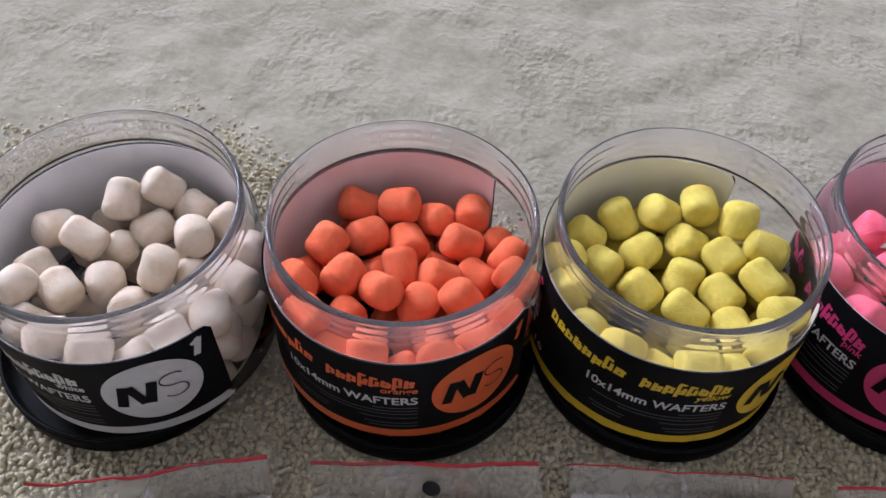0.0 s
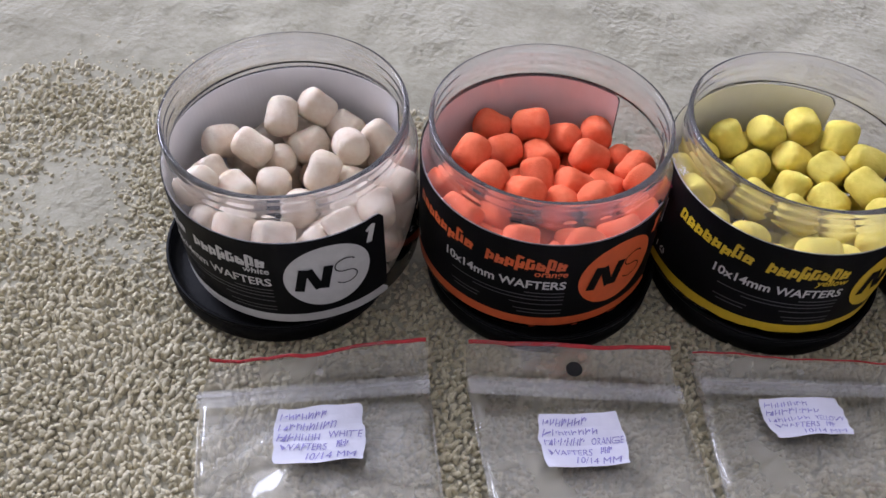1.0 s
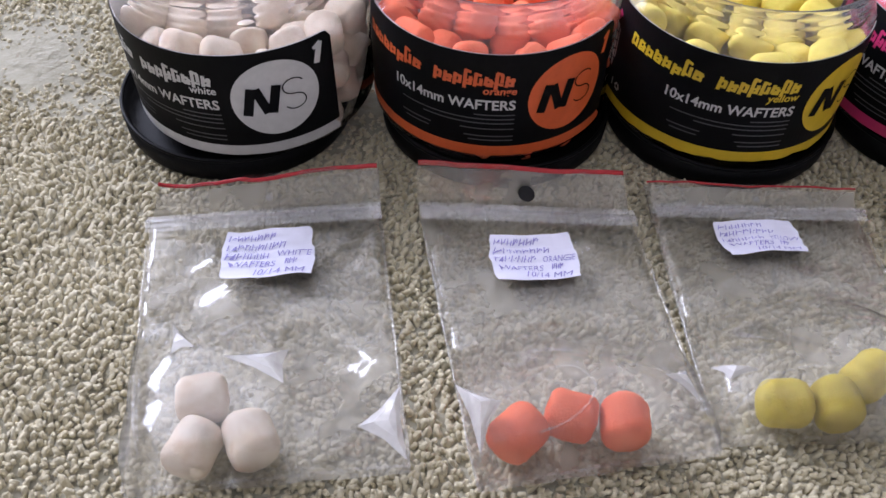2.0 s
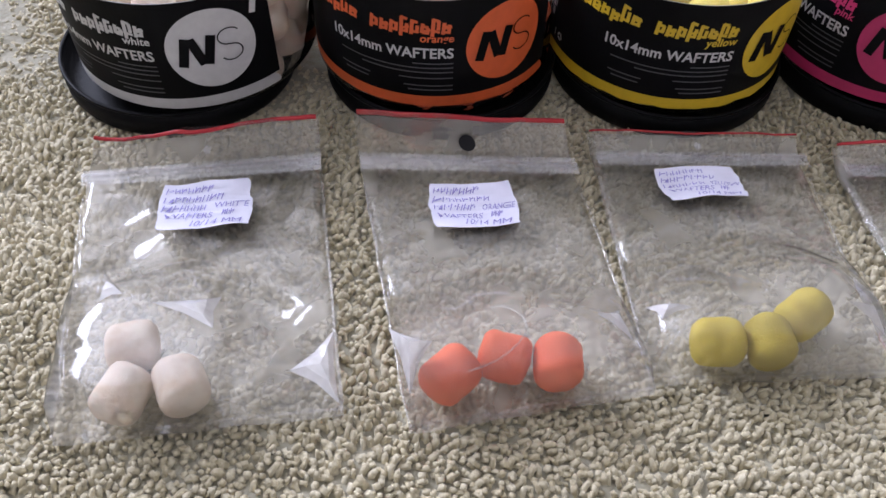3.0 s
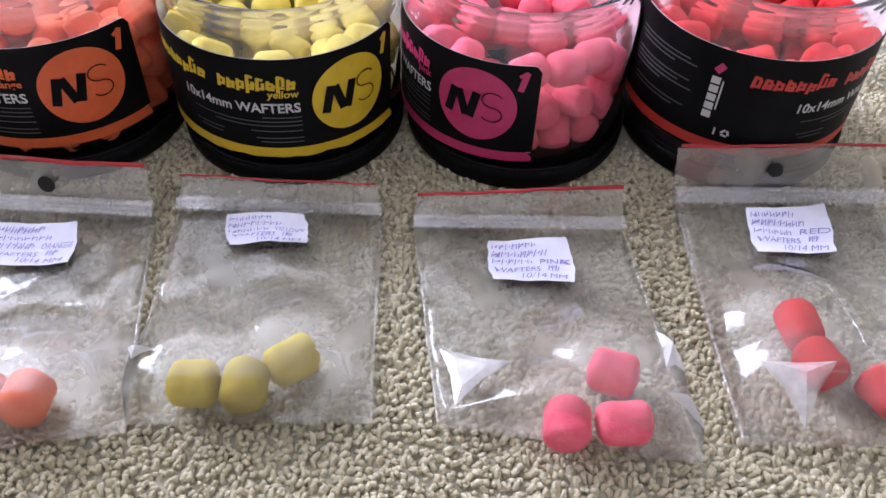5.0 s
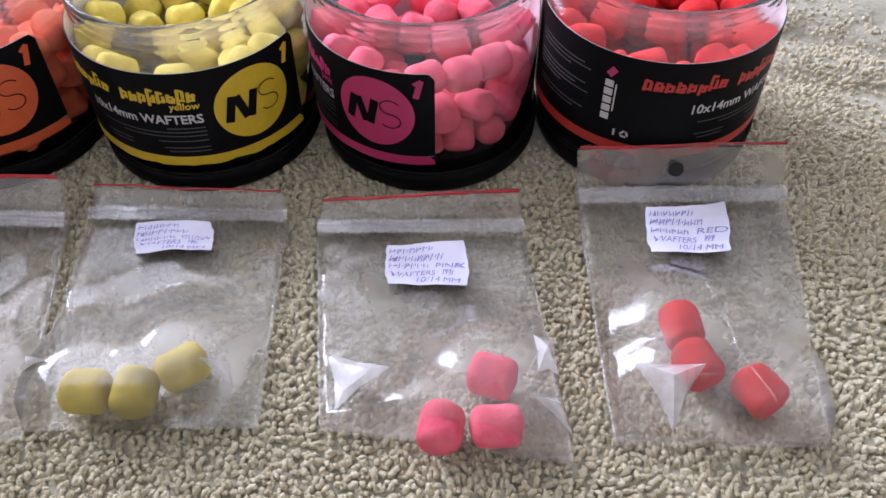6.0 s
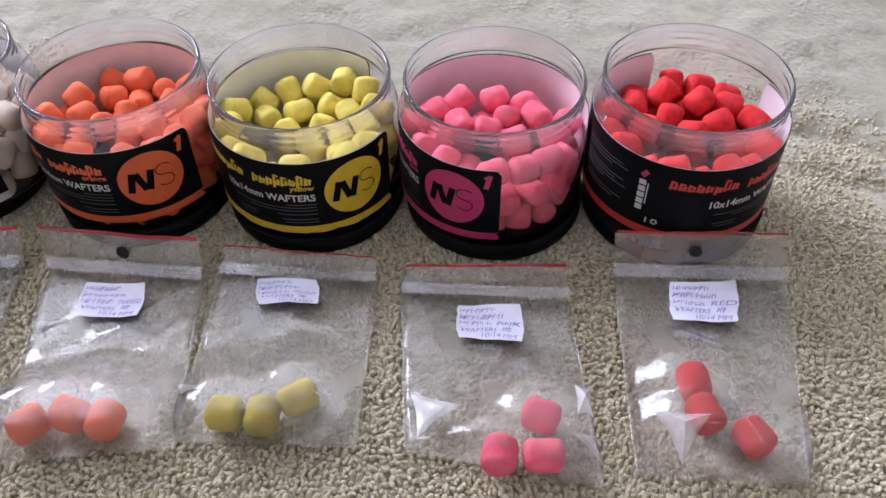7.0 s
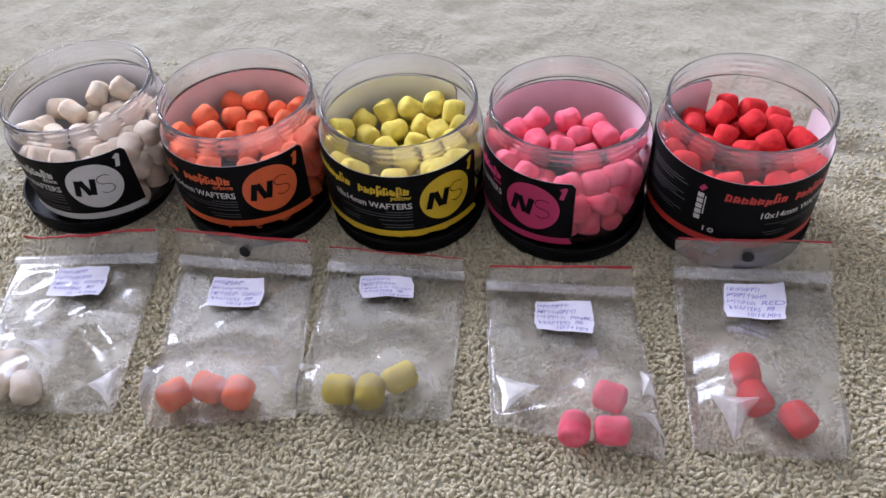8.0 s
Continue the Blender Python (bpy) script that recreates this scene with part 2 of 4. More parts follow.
def strip(x0, y0, x1, y1, w, n=6):
    """A flat bar of width w from one point to another, cut in n lengths."""
    dx, dy = x1 - x0, y1 - y0
    d = math.hypot(dx, dy)
    px, py = -dy / d * w / 2, dx / d * w / 2
    v, f = [], []
    for i in range(n + 1):
        x, y = x0 + dx * i / n, y0 + dy * i / n
        v += [(x + px, y + py, 0), (x - px, y - py, 0)]
        if i:
            k = 2 * i
            f.append((k - 2, k - 1, k + 1, k))
    return v, f


def wrapped(vf, radius):
    """Lays flat shapes (x along the girth, y up) round a cylinder; x = 0 is at angle 0."""
    v, f = vf
    return [(radius * math.cos(x / radius), radius * math.sin(x / radius), y) for x, y, *_ in v], f


# ---------------- the room round the carpet ----------------
def build_room():
    x0, x1, y0, y1, h = WIN_X, 2.1, -1.9, 2.6, 2.55
    t = 0.15
    def wall(name, *pieces):
        v, f = joined(*[box(*p) for p in pieces])
        return tagged(new(name, mesh_of(name, v, f, MAT["wall"], False)), "plain pale painted room wall", "wall", kind="structure")
    wall("wall_south", (x0, x1, y0 - t, y0, 0, h))
    wall("wall_north", (x0, x1, y1, y1 + t, 0, h))
    wall("wall_east", (x1, x1 + t, y0 - t, y1 + t, 0, h))
    a, b = WIN_Y
    c, d = WIN_Z
    wall("wall_west", (x0 - t, x0, y0 - t, a, 0, h), (x0 - t, x0, b, y1 + t, 0, h), (x0 - t, x0, a, b, 0, c), (x0 - t, x0, a, b, d, h))
    v, f = box(x0 - t, x1 + t, y0 - t, y1 + t, h, h + 0.1)
    tagged(new("ceiling", mesh_of("ceiling", v, f, MAT["ceiling"], False)), "plain white painted ceiling", "ceiling", kind="structure")
    v, f = box(x0 - t, x1 + t, y0 - t, y1 + t, -0.12, -0.012)
    tagged(new("floor", mesh_of("floor", v, f, MAT["floor"], False)), "brown wooden floor under the carpet", "floor", kind="structure")
    win = tagged(new("window_1"), "white framed window letting in daylight", "window", kind="structure")
    w = 0.05
    e0, e1, m = x0 - 0.1, x0 - 0.05, (a + b) / 2
    for p in ((e0, e1, a, b, c, c + w), (e0, e1, a, b, d - w, d), (e0, e1, a, a + w, c + w, d - w), (e0, e1, b - w, b, c + w, d - w), (e0, e1, m - w / 2, m + w / 2, c + w, d - w)):
        v, f = box(*p)
        part("window_frame", mesh_of("window_frame", v, f, MAT["frame"], False), win)


build_room()

# ---------------- carpet ----------------
CARPET = (-2.19, 2.09, -1.89, 2.59)


def swell(x, y):
    """Gentle unevenness of the carpet's surface."""
    z = 0.0
    for x0, y0, slope, wide, deep in ((0.262, 0.246, -0.10, 0.0050, 0.0030), (0.275, 0.222, -0.32, 0.0060, 0.0026)):
        if x > x0 - 0.02:
            line = y0 + slope * (x - x0) + 0.006 * math.sin((x - x0) * 55)
            z -= deep * min(1.0, (x - x0 + 0.02) / 0.03) * math.exp(-((y - line) / wide) ** 2)
            z += 0.6 * deep * min(1.0, (x - x0 + 0.02) / 0.03) * math.exp(-((y - line - 0.012) / (wide * 1.6)) ** 2)
    far = min(1.0, max(0.0, (y - 0.19) / 0.06))
    z += far * (0.0021 * noise.noise((x * 34, y * 44, 9.2)) + 0.0014 * noise.noise((x * 75, y * 90, 3.4)) + 0.0006 * noise.noise((x * 165, y * 180, 6.1)))
    return z + 0.0006 * (noise.noise((x * 14, y * 14, 0.3)) + 0.6 * noise.noise((x * 31, y * 31, 1.7)))


def brushing(x, y):
    """How far the pile is brushed down to a smooth felt at a place, 0 to 1."""
    n = noise.noise((x * 7.5, y * 10, 2.2)) + 0.55 * noise.noise((x * 19, y * 23, 5.1)) + 0.16 * noise.noise((x * 55, y * 60, 7.7))
    edge = 0.205 + 0.055 * min(1.0, max(0.0, (x - 0.21) / 0.06))
    k = min(1.0, max(0.0, 0.5 + 1.2 * (0.62 * n + max(0.0, y - edge) * 6.5 + min(0.0, y - edge) * 4.8 - 0.06)))
    return k * k * (3 - 2 * k)


def build_carpet():
    carpet = tagged(new("carpet"), "beige deep-pile carpet with brushed swirls", "carpet", kind="structure")
    x0, x1, y0, y1 = CARPET
    v, f = box(x0, x1, y0, y1, -0.0119, -0.0065)
    part("backing", mesh_of("backing", v, f, MAT["backing"], False), carpet)
    # the felted bed of the pile
    xs = np.concatenate([np.arange(x0, -0.34, 0.04), np.arange(-0.34, 0.60, 0.0026), np.arange(0.60, x1 + 0.02, 0.04)])
    ys = np.concatenate([np.arange(y0, -0.14, 0.04), np.arange(-0.14, 0.62, 0.0026), np.arange(0.62, y1 + 0.02, 0.04)])
    v, f = [], []
    for y in ys:
        for x in xs:
            k = brushing(x, y)
            rough = noise.noise((x * 330, y * 330, 1.0)) + 0.6 * noise.noise((x * 170, y * 190, 6.0))
            v.append((x, y, -0.0023 + swell(x, y) + 0.0023 * k + rough * 0.00062 * (1 - 0.3 * k)))
    m = len(xs)
    for j in range(len(ys) - 1):
        for i in range(m - 1):
            a = j * m + i
            f.append((a, a + 1, a + m + 1, a + m))
    part("felt", mesh_of("felt", v, f, MAT["felt"]), carpet, "brushed-down beige pile")
    rng = np.random.default_rng(7)
    spots = []
    near = (-0.15, 0.35, -0.09, 0.25)
    wide = (-0.26, 0.42, -0.12, 0.46)
    for (a, b, c, d), step, skip in ((near, 0.00162, None), (wide, 0.0021, near)):
        gx, gy = np.meshgrid(np.arange(a, b, step), np.arange(c, d, step))
        p = np.stack([gx.ravel(), gy.ravel()], 1) + rng.uniform(-0.45, 0.45, (gx.size, 2)) * step
        if skip:
            inside = (p[:, 0] > skip[0]) & (p[:, 0] < skip[1]) & (p[:, 1] > skip[2]) & (p[:, 1] < skip[3])
            p = p[~inside]
        spots.append(p)
    p = np.concatenate(spots)
    soft = np.array([brushing(x, y) for x, y in p])
    keep = soft < rng.uniform(0.44, 0.52, len(p))
    p, soft = p[keep], soft[keep]
    n = len(p)
    lie = np.array([noise.noise((x * 24, y * 24, 4.0)) for x, y in p])
    level = np.array([swell(x, y) + 0.0008 * noise.noise((x * 150, y * 150, 2.9)) for x, y in p])
    ang = np.where(rng.random(n) < 0.70 + 0.25 * soft, lie * 5.0 + rng.normal(0, 0.65, n), rng.uniform(0, 2 * np.pi, n))
    length = rng.uniform(0.0042, 0.0064, n)
    thick = rng.uniform(0.00068, 0.00106, n)
    lean = np.clip(rng.normal(0.82, 0.25, n), 0.2, 1.3) + 0.3 * soft
    turn = rng.normal(0, 1.0, n)
    k = 4
    rings = np.zeros((n, 3 * k + 1, 3))
    at = np.c_[p, level - 0.0043 - 0.0012 * soft - 0.0009 * np.clip((p[:, 1] - 0.19) / 0.08, 0, 1)]
    tilt = 0.15 * lean
    here = ang.copy()
    for s in range(3):
        way = np.stack([np.sin(tilt) * np.cos(here), np.sin(tilt) * np.sin(here), np.cos(tilt)], 1)
        side = np.stack([-np.sin(here), np.cos(here), 0 * here], 1)
        up = np.cross(way, side)
        wide_r = thick * (0.85, 1.12, 1.0)[s]
        for i in range(k):
            a = 2 * np.pi * (i + 0.5) / k
            rings[:, s * k + i] = at + (side * np.cos(a) + up * np.sin(a)) * wide_r[:, None]
        at = at + way * (length / 3)[:, None]
        tilt = tilt + 0.62 * lean
        here = here + turn * 0.6
    rings[:, 3 * k] = at - way * (length * 0.16)[:, None]
    quads, tris = [], []
    for s in range(2):
        for i in range(k):
            j = (i + 1) % k
            quads.append((s * k + i, s * k + j, (s + 1) * k + j, (s + 1) * k + i))
    for i in range(k):
        tris.append((2 * k + i, 2 * k + (i + 1) % k, 3 * k))
    base = (np.arange(n) * (3 * k + 1))[:, None, None]
    q, t = (base + np.array(quads)[None]).reshape(-1, 4), (base + np.array(tris)[None]).reshape(-1, 3)
    me = bpy.data.meshes.new("pile")
    me.vertices.add(n * (3 * k + 1))
    me.vertices.foreach_set("co", rings.astype(np.float32).ravel())
    loops = np.concatenate([q.ravel(), t.ravel()])
    me.loops.add(len(loops))
    me.loops.foreach_set("vertex_index", loops.astype(np.int32))
    me.polygons.add(len(q) + len(t))
    me.polygons.foreach_set("loop_start", np.concatenate([np.arange(len(q)) * 4, len(q) * 4 + np.arange(len(t)) * 3]).astype(np.int32))
    me.update(calc_edges=True)
    me.polygons.foreach_set("use_smooth", np.ones(len(me.polygons), dtype=bool))
    me.materials.append(MAT["pile"])
    tagged(part("pile", me, carpet, "short twisted beige yarn tufts"), kind="stuff")


build_carpet()

# ---------------- bait jars ----------------
R_BODY, R_NECK, H_RIM, FLOOR_IN = 0.0368, 0.0346, 0.0590, 0.0065
LABEL_Z = (0.0112, 0.0462)
GIRTH = radians(284)


def jar_shell():
    out = [(0, 0.0040), (0.0310, 0.0040), (0.0336, 0.0048), (0.0352, 0.0066), (0.0364, 0.0082), (R_BODY, 0.0092), (R_BODY, 0.0450), (0.0366, 0.0459), (0.0358, 0.0470),
           (0.0345, 0.0482), (0.0341, 0.0506), (0.0344, 0.0512), (0.0344, 0.0519), (0.0341, 0.0526), (0.0341, 0.0536), (0.0344, 0.0542), (0.0344, 0.0549),
           (0.0341, 0.0556), (0.0341, 0.0564), (0.0345, 0.0569), (R_NECK, 0.0575), (R_NECK, 0.0583), (0.0344, H_RIM)]
    inn = [(0.0334, H_RIM), (0.0331, 0.0586), (0.0331, 0.0500), (0.0345, 0.0466), (0.0361, 0.0456), (0.03645, 0.0448), (0.03645, 0.0100), (0.0345, 0.0075), (0.0300, FLOOR_IN), (0, FLOOR_IN)]
    return lathe(out + inn, 96)


def band(r0, r1, z0, z1, span, n=120, uneven=0.0):
    """A thin sheet round the jar from angle -span to 0, between two radii and two heights, with softened free corners."""
    v, f = [], []
    for i in range(n + 1):
        a = -span * (1 - i / n)
        far = min(i, n - i) * span / n * R_BODY
        cut = max(0.0, 0.0022 - far) ** 2 / 0.0022
        low = z0 + uneven * (noise.noise((a * 6, 0.3, 2.0)) + 0.5 * noise.noise((a * 17, 0.8, 4.0)))
        for r, z in ((r0, low), (r1, low), (r1, z1 - cut), (r0, z1 - cut)):
            v.append((r * math.cos(a), r * math.sin(a), z))
        if i:
            k = 4 * i
            f += [(k - 4 + j, k - 4 + (j + 1) % 4, k + (j + 1) % 4, k + j) for j in range(4)]
    f += [(0, 1, 2, 3), (4 * n + 3, 4 * n + 2, 4 * n + 1, 4 * n)]
    return v, f


def lettered(text, size, x, z, radius, shear=0.0, right=False, width=None):
    v, f = lettering(text, size, shear, 0.022)
    x0, x1 = min(p[0] for p in v), max(p[0] for p in v)
    k = width / (x1 - x0) if width else 1.0
    off = x - (x1 - x0) * k if right else x
    return wrapped(([((p[0] - x0) * k + off, p[1] + z, 0) for p in v], f), radius)


def jar(colour, x, y, edge, up=0.0, tilt=(0, 0), raised=0.0):
    """An open jar with its wrap-round label; edge: the angle at which the label's free end stands; raised: how far the label sits above its usual height."""
    ob = thing("bait_jar", pose(x, y, up, *tilt, 0) @ pose(0, 0, 0, 0, 0, edge), f"open clear plastic jar of {colour} bait with black label", "jar", "row of bait jars")
    shell = part("shell", mesh_of("shell", *jar_shell(), MAT["clear"]), ob, "clear plastic body with threaded neck")
    shell.visible_shadow = False
    r = R_BODY
    z0, z1 = LABEL_Z
    accent = MAT["silver"] if colour == "white" else MAT["print_" + colour]
    back_side = part("label_backing", mesh_of("label_backing", *band(0.03625, 0.03633, z0 + 0.0008, z1 - 0.0022, GIRTH), MAT["reverse_" + colour], False), ob, "pale reverse of the label with bounced pellet light in its colour")
    lab = part("label", mesh_of("label", *band(r + 0.00012, r + 0.00022, z0 + 0.0036, z1, GIRTH), MAT["black"], False), ob, "black printed paper label")
    lab.location.z = -0.0020 + raised
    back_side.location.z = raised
    part("stripe", mesh_of("stripe", *band(r + 0.00012, r + 0.00022, z0, z0 + 0.0036, GIRTH, uneven=0.0007 if colour == "yellow" else 0.0001), accent, False), lab, f"{colour} stripe along the label's foot")

    def arc(deg):
        return -radians(deg) * r
    # round emblem
    cx, cz, cr = arc(29), 0.0305, 0.0126
    v, f = [(cx, cz, 0)], []
    for k in range(1, 7):
        for i in range(48):
            v.append((cx + cr * k / 6 * math.cos(2 * math.pi * i / 48), cz + cr * k / 6 * math.sin(2 * math.pi * i / 48), 0))
    for i in range(48):
        f.append((0, 1 + i, 1 + (i + 1) % 48))
        for k in range(5):
            a, b = 1 + 48 * k, 49 + 48 * k
            f.append((a + i, b + i, b + (i + 1) % 48, a + (i + 1) % 48))
    part("emblem", mesh_of("emblem", *wrapped((v, f), r + 0.0004), accent, False), lab, f"round {colour} emblem")
    for d, w, h, s in ((0, 0.0027, 0.0046, 0.22), (0.0035, 0.0027, 0.0043, -0.32), (0.0070, 0.0027, 0.0046, 0.22)):
        part("emblem_bar", mesh_of("emblem_bar", *wrapped(strip(cx - 0.0078 + d - h * s, cz - h, cx - 0.0078 + d + h * s, cz + h, w, 4), r + 0.0006), MAT["black"], False), lab)
    curve = []
    for oz, a0, a1 in ((0.0026, 30, 270), (-0.0026, -150, 90)):
        q = [(cx + 0.0050 + 0.0032 * math.cos(radians(a)), cz + 0.0003 + oz + 0.0026 * math.sin(radians(a))) for a in np.linspace(a0, a1, 12)]
        curve += [strip(*q[i], *q[i + 1], 0.0004, 1) for i in range(11)]
    part("emblem_line", mesh_of("emblem_line", *wrapped(joined(*curve), r + 0.0006), MAT["black"], False), lab)
    fx = arc(7.6)
    part("figure", mesh_of("figure", *wrapped(joined(strip(fx - 0.0008, 0.0376, fx + 0.0008, 0.0440, 0.0019, 3), strip(fx - 0.0014, 0.0425, fx + 0.0010, 0.0440, 0.0012, 2)), r + 0.0004), accent, False), lab)
    # jagged brush marks of the title in the label's colour
    rnd = random.Random(5)
    for d0, d1, count in ((137, 97, 8), (91, 55, 8)):
        for i in range(count):
            w = r * radians((d0 - d1) / count)
            x, z, h = arc(d0 - (d0 - d1) * i / count), 0.0358 + rnd.uniform(-0.0004, 0.0004), rnd.uniform(0.0034, 0.0044)
            if i in (3, 6):
                h *= 1.25
            a, b, c = rnd.uniform(0.3, 0.6), rnd.uniform(0.7, 1.0), rnd.uniform(-0.2, 0.15)
            shape = [strip(x + w * 0.14, z + h * c, x + w * 0.28, z + h, 0.00105, 2), strip(x + w * 0.18, z + h * b, x + w * 0.80, z + h * (b - 0.12), 0.0009, 2),
                     strip(x + w * 0.76, z + h * (a + 0.3), x + w * 0.70, z + h * (a - 0.25), 0.0010, 2), strip(x + w * 0.2, z + h * a * 0.5, x + w * 0.86, z + h * a * 0.35, 0.0008, 2)]
            if i % 2:
                shape.append(strip(x + w * 0.30, z + h * a, x + w * 0.98, z + h * (a + 0.12), 0.0007, 2))
            part("title_stroke", mesh_of("title_stroke", *wrapped(joined(*shape), r + 0.0004), accent, False), lab)
    part("colour_word", mesh_of("colour_word", *lettered(colour, 0.0034, arc(54), 0.0334, r + 0.0004, 0.1, True), accent, False), lab)
    part("size_line", mesh_of("size_line", *lettered("10x14mm WAFTERS", 0.0046, arc(54), 0.0281, r + 0.0004, 0, True, width=r * radians(58)), MAT["silver"], False), lab)
    fine = []
    for z, d0, d1 in ((0.0262, 72, 54), (0.0247, 108, 54), (0.0232, 96, 54), (0.0212, 78, 54), (0.0186, 76, 54), (0.0171, 74, 54), (0.0200, 108, 92), (0.0185, 106, 93)):
        fine.append(strip(arc(d0), z, arc(d1), z, 0.00042, 16))
    part("fine_print", mesh_of("fine_print", *wrapped(joined(*fine), r + 0.0004), MAT["grey"], False), lab, "small grey print")
    # recycling mark, upright maker's bar and back-panel print
    mark = []
    for a in (90, 210, 330):
        mark.append(strip(arc(141) + 0.0013 * math.cos(radians(a)), 0.0185 + 0.0013 * math.sin(radians(a)), arc(141) + 0.0013 * math.cos(radians(a + 95)), 0.0185 + 0.0013 * math.sin(radians(a + 95)), 0.0007, 1))
    mark.append(strip(arc(146), 0.0172, arc(146), 0.0198, 0.0006, 1))
    part("recycling_mark", mesh_of("recycling_mark", *wrapped(joined(*mark), r + 0.0004), MAT["silver"], False), lab)
    part("maker_bar", mesh_of("maker_bar", *wrapped(joined(*[strip(arc(152), 0.0225 + 0.0030 * i, arc(152), 0.0249 + 0.0030 * i, 0.0027, 1) for i in range(5)], strip(arc(148.6), 0.026, arc(148.6), 0.036, 0.0005, 1)), r + 0.0004), MAT["silver"], False), lab)
    part("maker_mark", mesh_of("maker_mark", *wrapped(strip(arc(153), 0.0385, arc(150), 0.0412, 0.0022, 1), r + 0.0004), MAT["print_pink"], False), lab)
    back = [strip(arc(d), z, arc(d - w), z, 0.0005, 8) for z, d, w in ((0.039, 200, 34), (0.0375, 200, 38), (0.036, 198, 24), (0.032, 200, 36), (0.0305, 200, 30), (0.029, 200, 38), (0.0275, 200, 20), (0.023, 198, 34), (0.0215, 198, 28))]
    part("back_print", mesh_of("back_print", *wrapped(joined(*back), r + 0.0004), MAT["grey"], False), lab, "small grey print")
    return ob


def jar_lid(x, y, high=1.0):
    """The jar's black screw lid, laid upside down as a saucer under it."""
    ob = thing("jar_lid", pose(x, y, -0.0012), "black plastic screw lid turned upside down under a jar", "lid", "lids under the jars")
    out = [(0, 0), (0.0340, 0), (0.0356, 0.0006), (0.0363, 0.0022), (0.0366, 0.0084), (0.0354, 0.0084), (0.0351, 0.0040 * high), (0.0335, 0.0034 * high + 0.0012), (0, 0.0034 * high + 0.0012)]
    part("cap", mesh_of("cap", *lathe(out, 96), MAT["lid"]), ob, "black plastic cap")
    part("rim", mesh_of("rim", *lathe([(0.0354, 0.0084), (0.0366, 0.0084), (0.0367, 0.0089), (0.0364, 0.0093), (0.0357, 0.0093), (0.0354, 0.0089), (0.0354, 0.0084)], 96), MAT["lid"]), ob, "smooth black rim")
    return ob


# ---------------- bait pellets ----------------
def pellet_mesh(mat, seed):
    """A stubby dumbbell-like pellet: a short barrel with soft ends and a dimple at each."""
    rnd = random.Random(seed)
    L, r = 0.0123 * rnd.uniform(0.92, 1.06), 0.00533 * rnd.uniform(0.95, 1.05)
    waist = rnd.uniform(0.0, 0.07)
    prof = [(0, -L / 2)]
    for i in range(1, 16):
        t = -1 + 2 * i / 16
        prof.append((r * (1 - abs(t) ** 4.6) ** 0.45 * (1 - waist * (1 - t * t) ** 2), t * L / 2))
    prof.append((0, L / 2))
    v, f = lathe(prof, 20)
    o = rnd.uniform(0, 50)
    out = []
    for p in v:
        q = Vector(p)
        d = noise.noise(q * 150 + Vector((o, o, o))) * 0.00038 + noise.noise(q * 420 + Vector((o, 0, o))) * 0.00016
        out.append(q + q.normalized() * d)
    return mesh_of("bait_pellet", out, f, mat)


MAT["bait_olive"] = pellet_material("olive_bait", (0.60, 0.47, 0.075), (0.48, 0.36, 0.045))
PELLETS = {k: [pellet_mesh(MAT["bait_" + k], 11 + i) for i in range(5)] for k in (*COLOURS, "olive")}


def pellet(colour, m, k, label, group):
    ob = new("bait_pellet", PELLETS[colour][k % 5])
    ob.matrix_world = m
    return tagged(ob, label, "fishing bait", group)


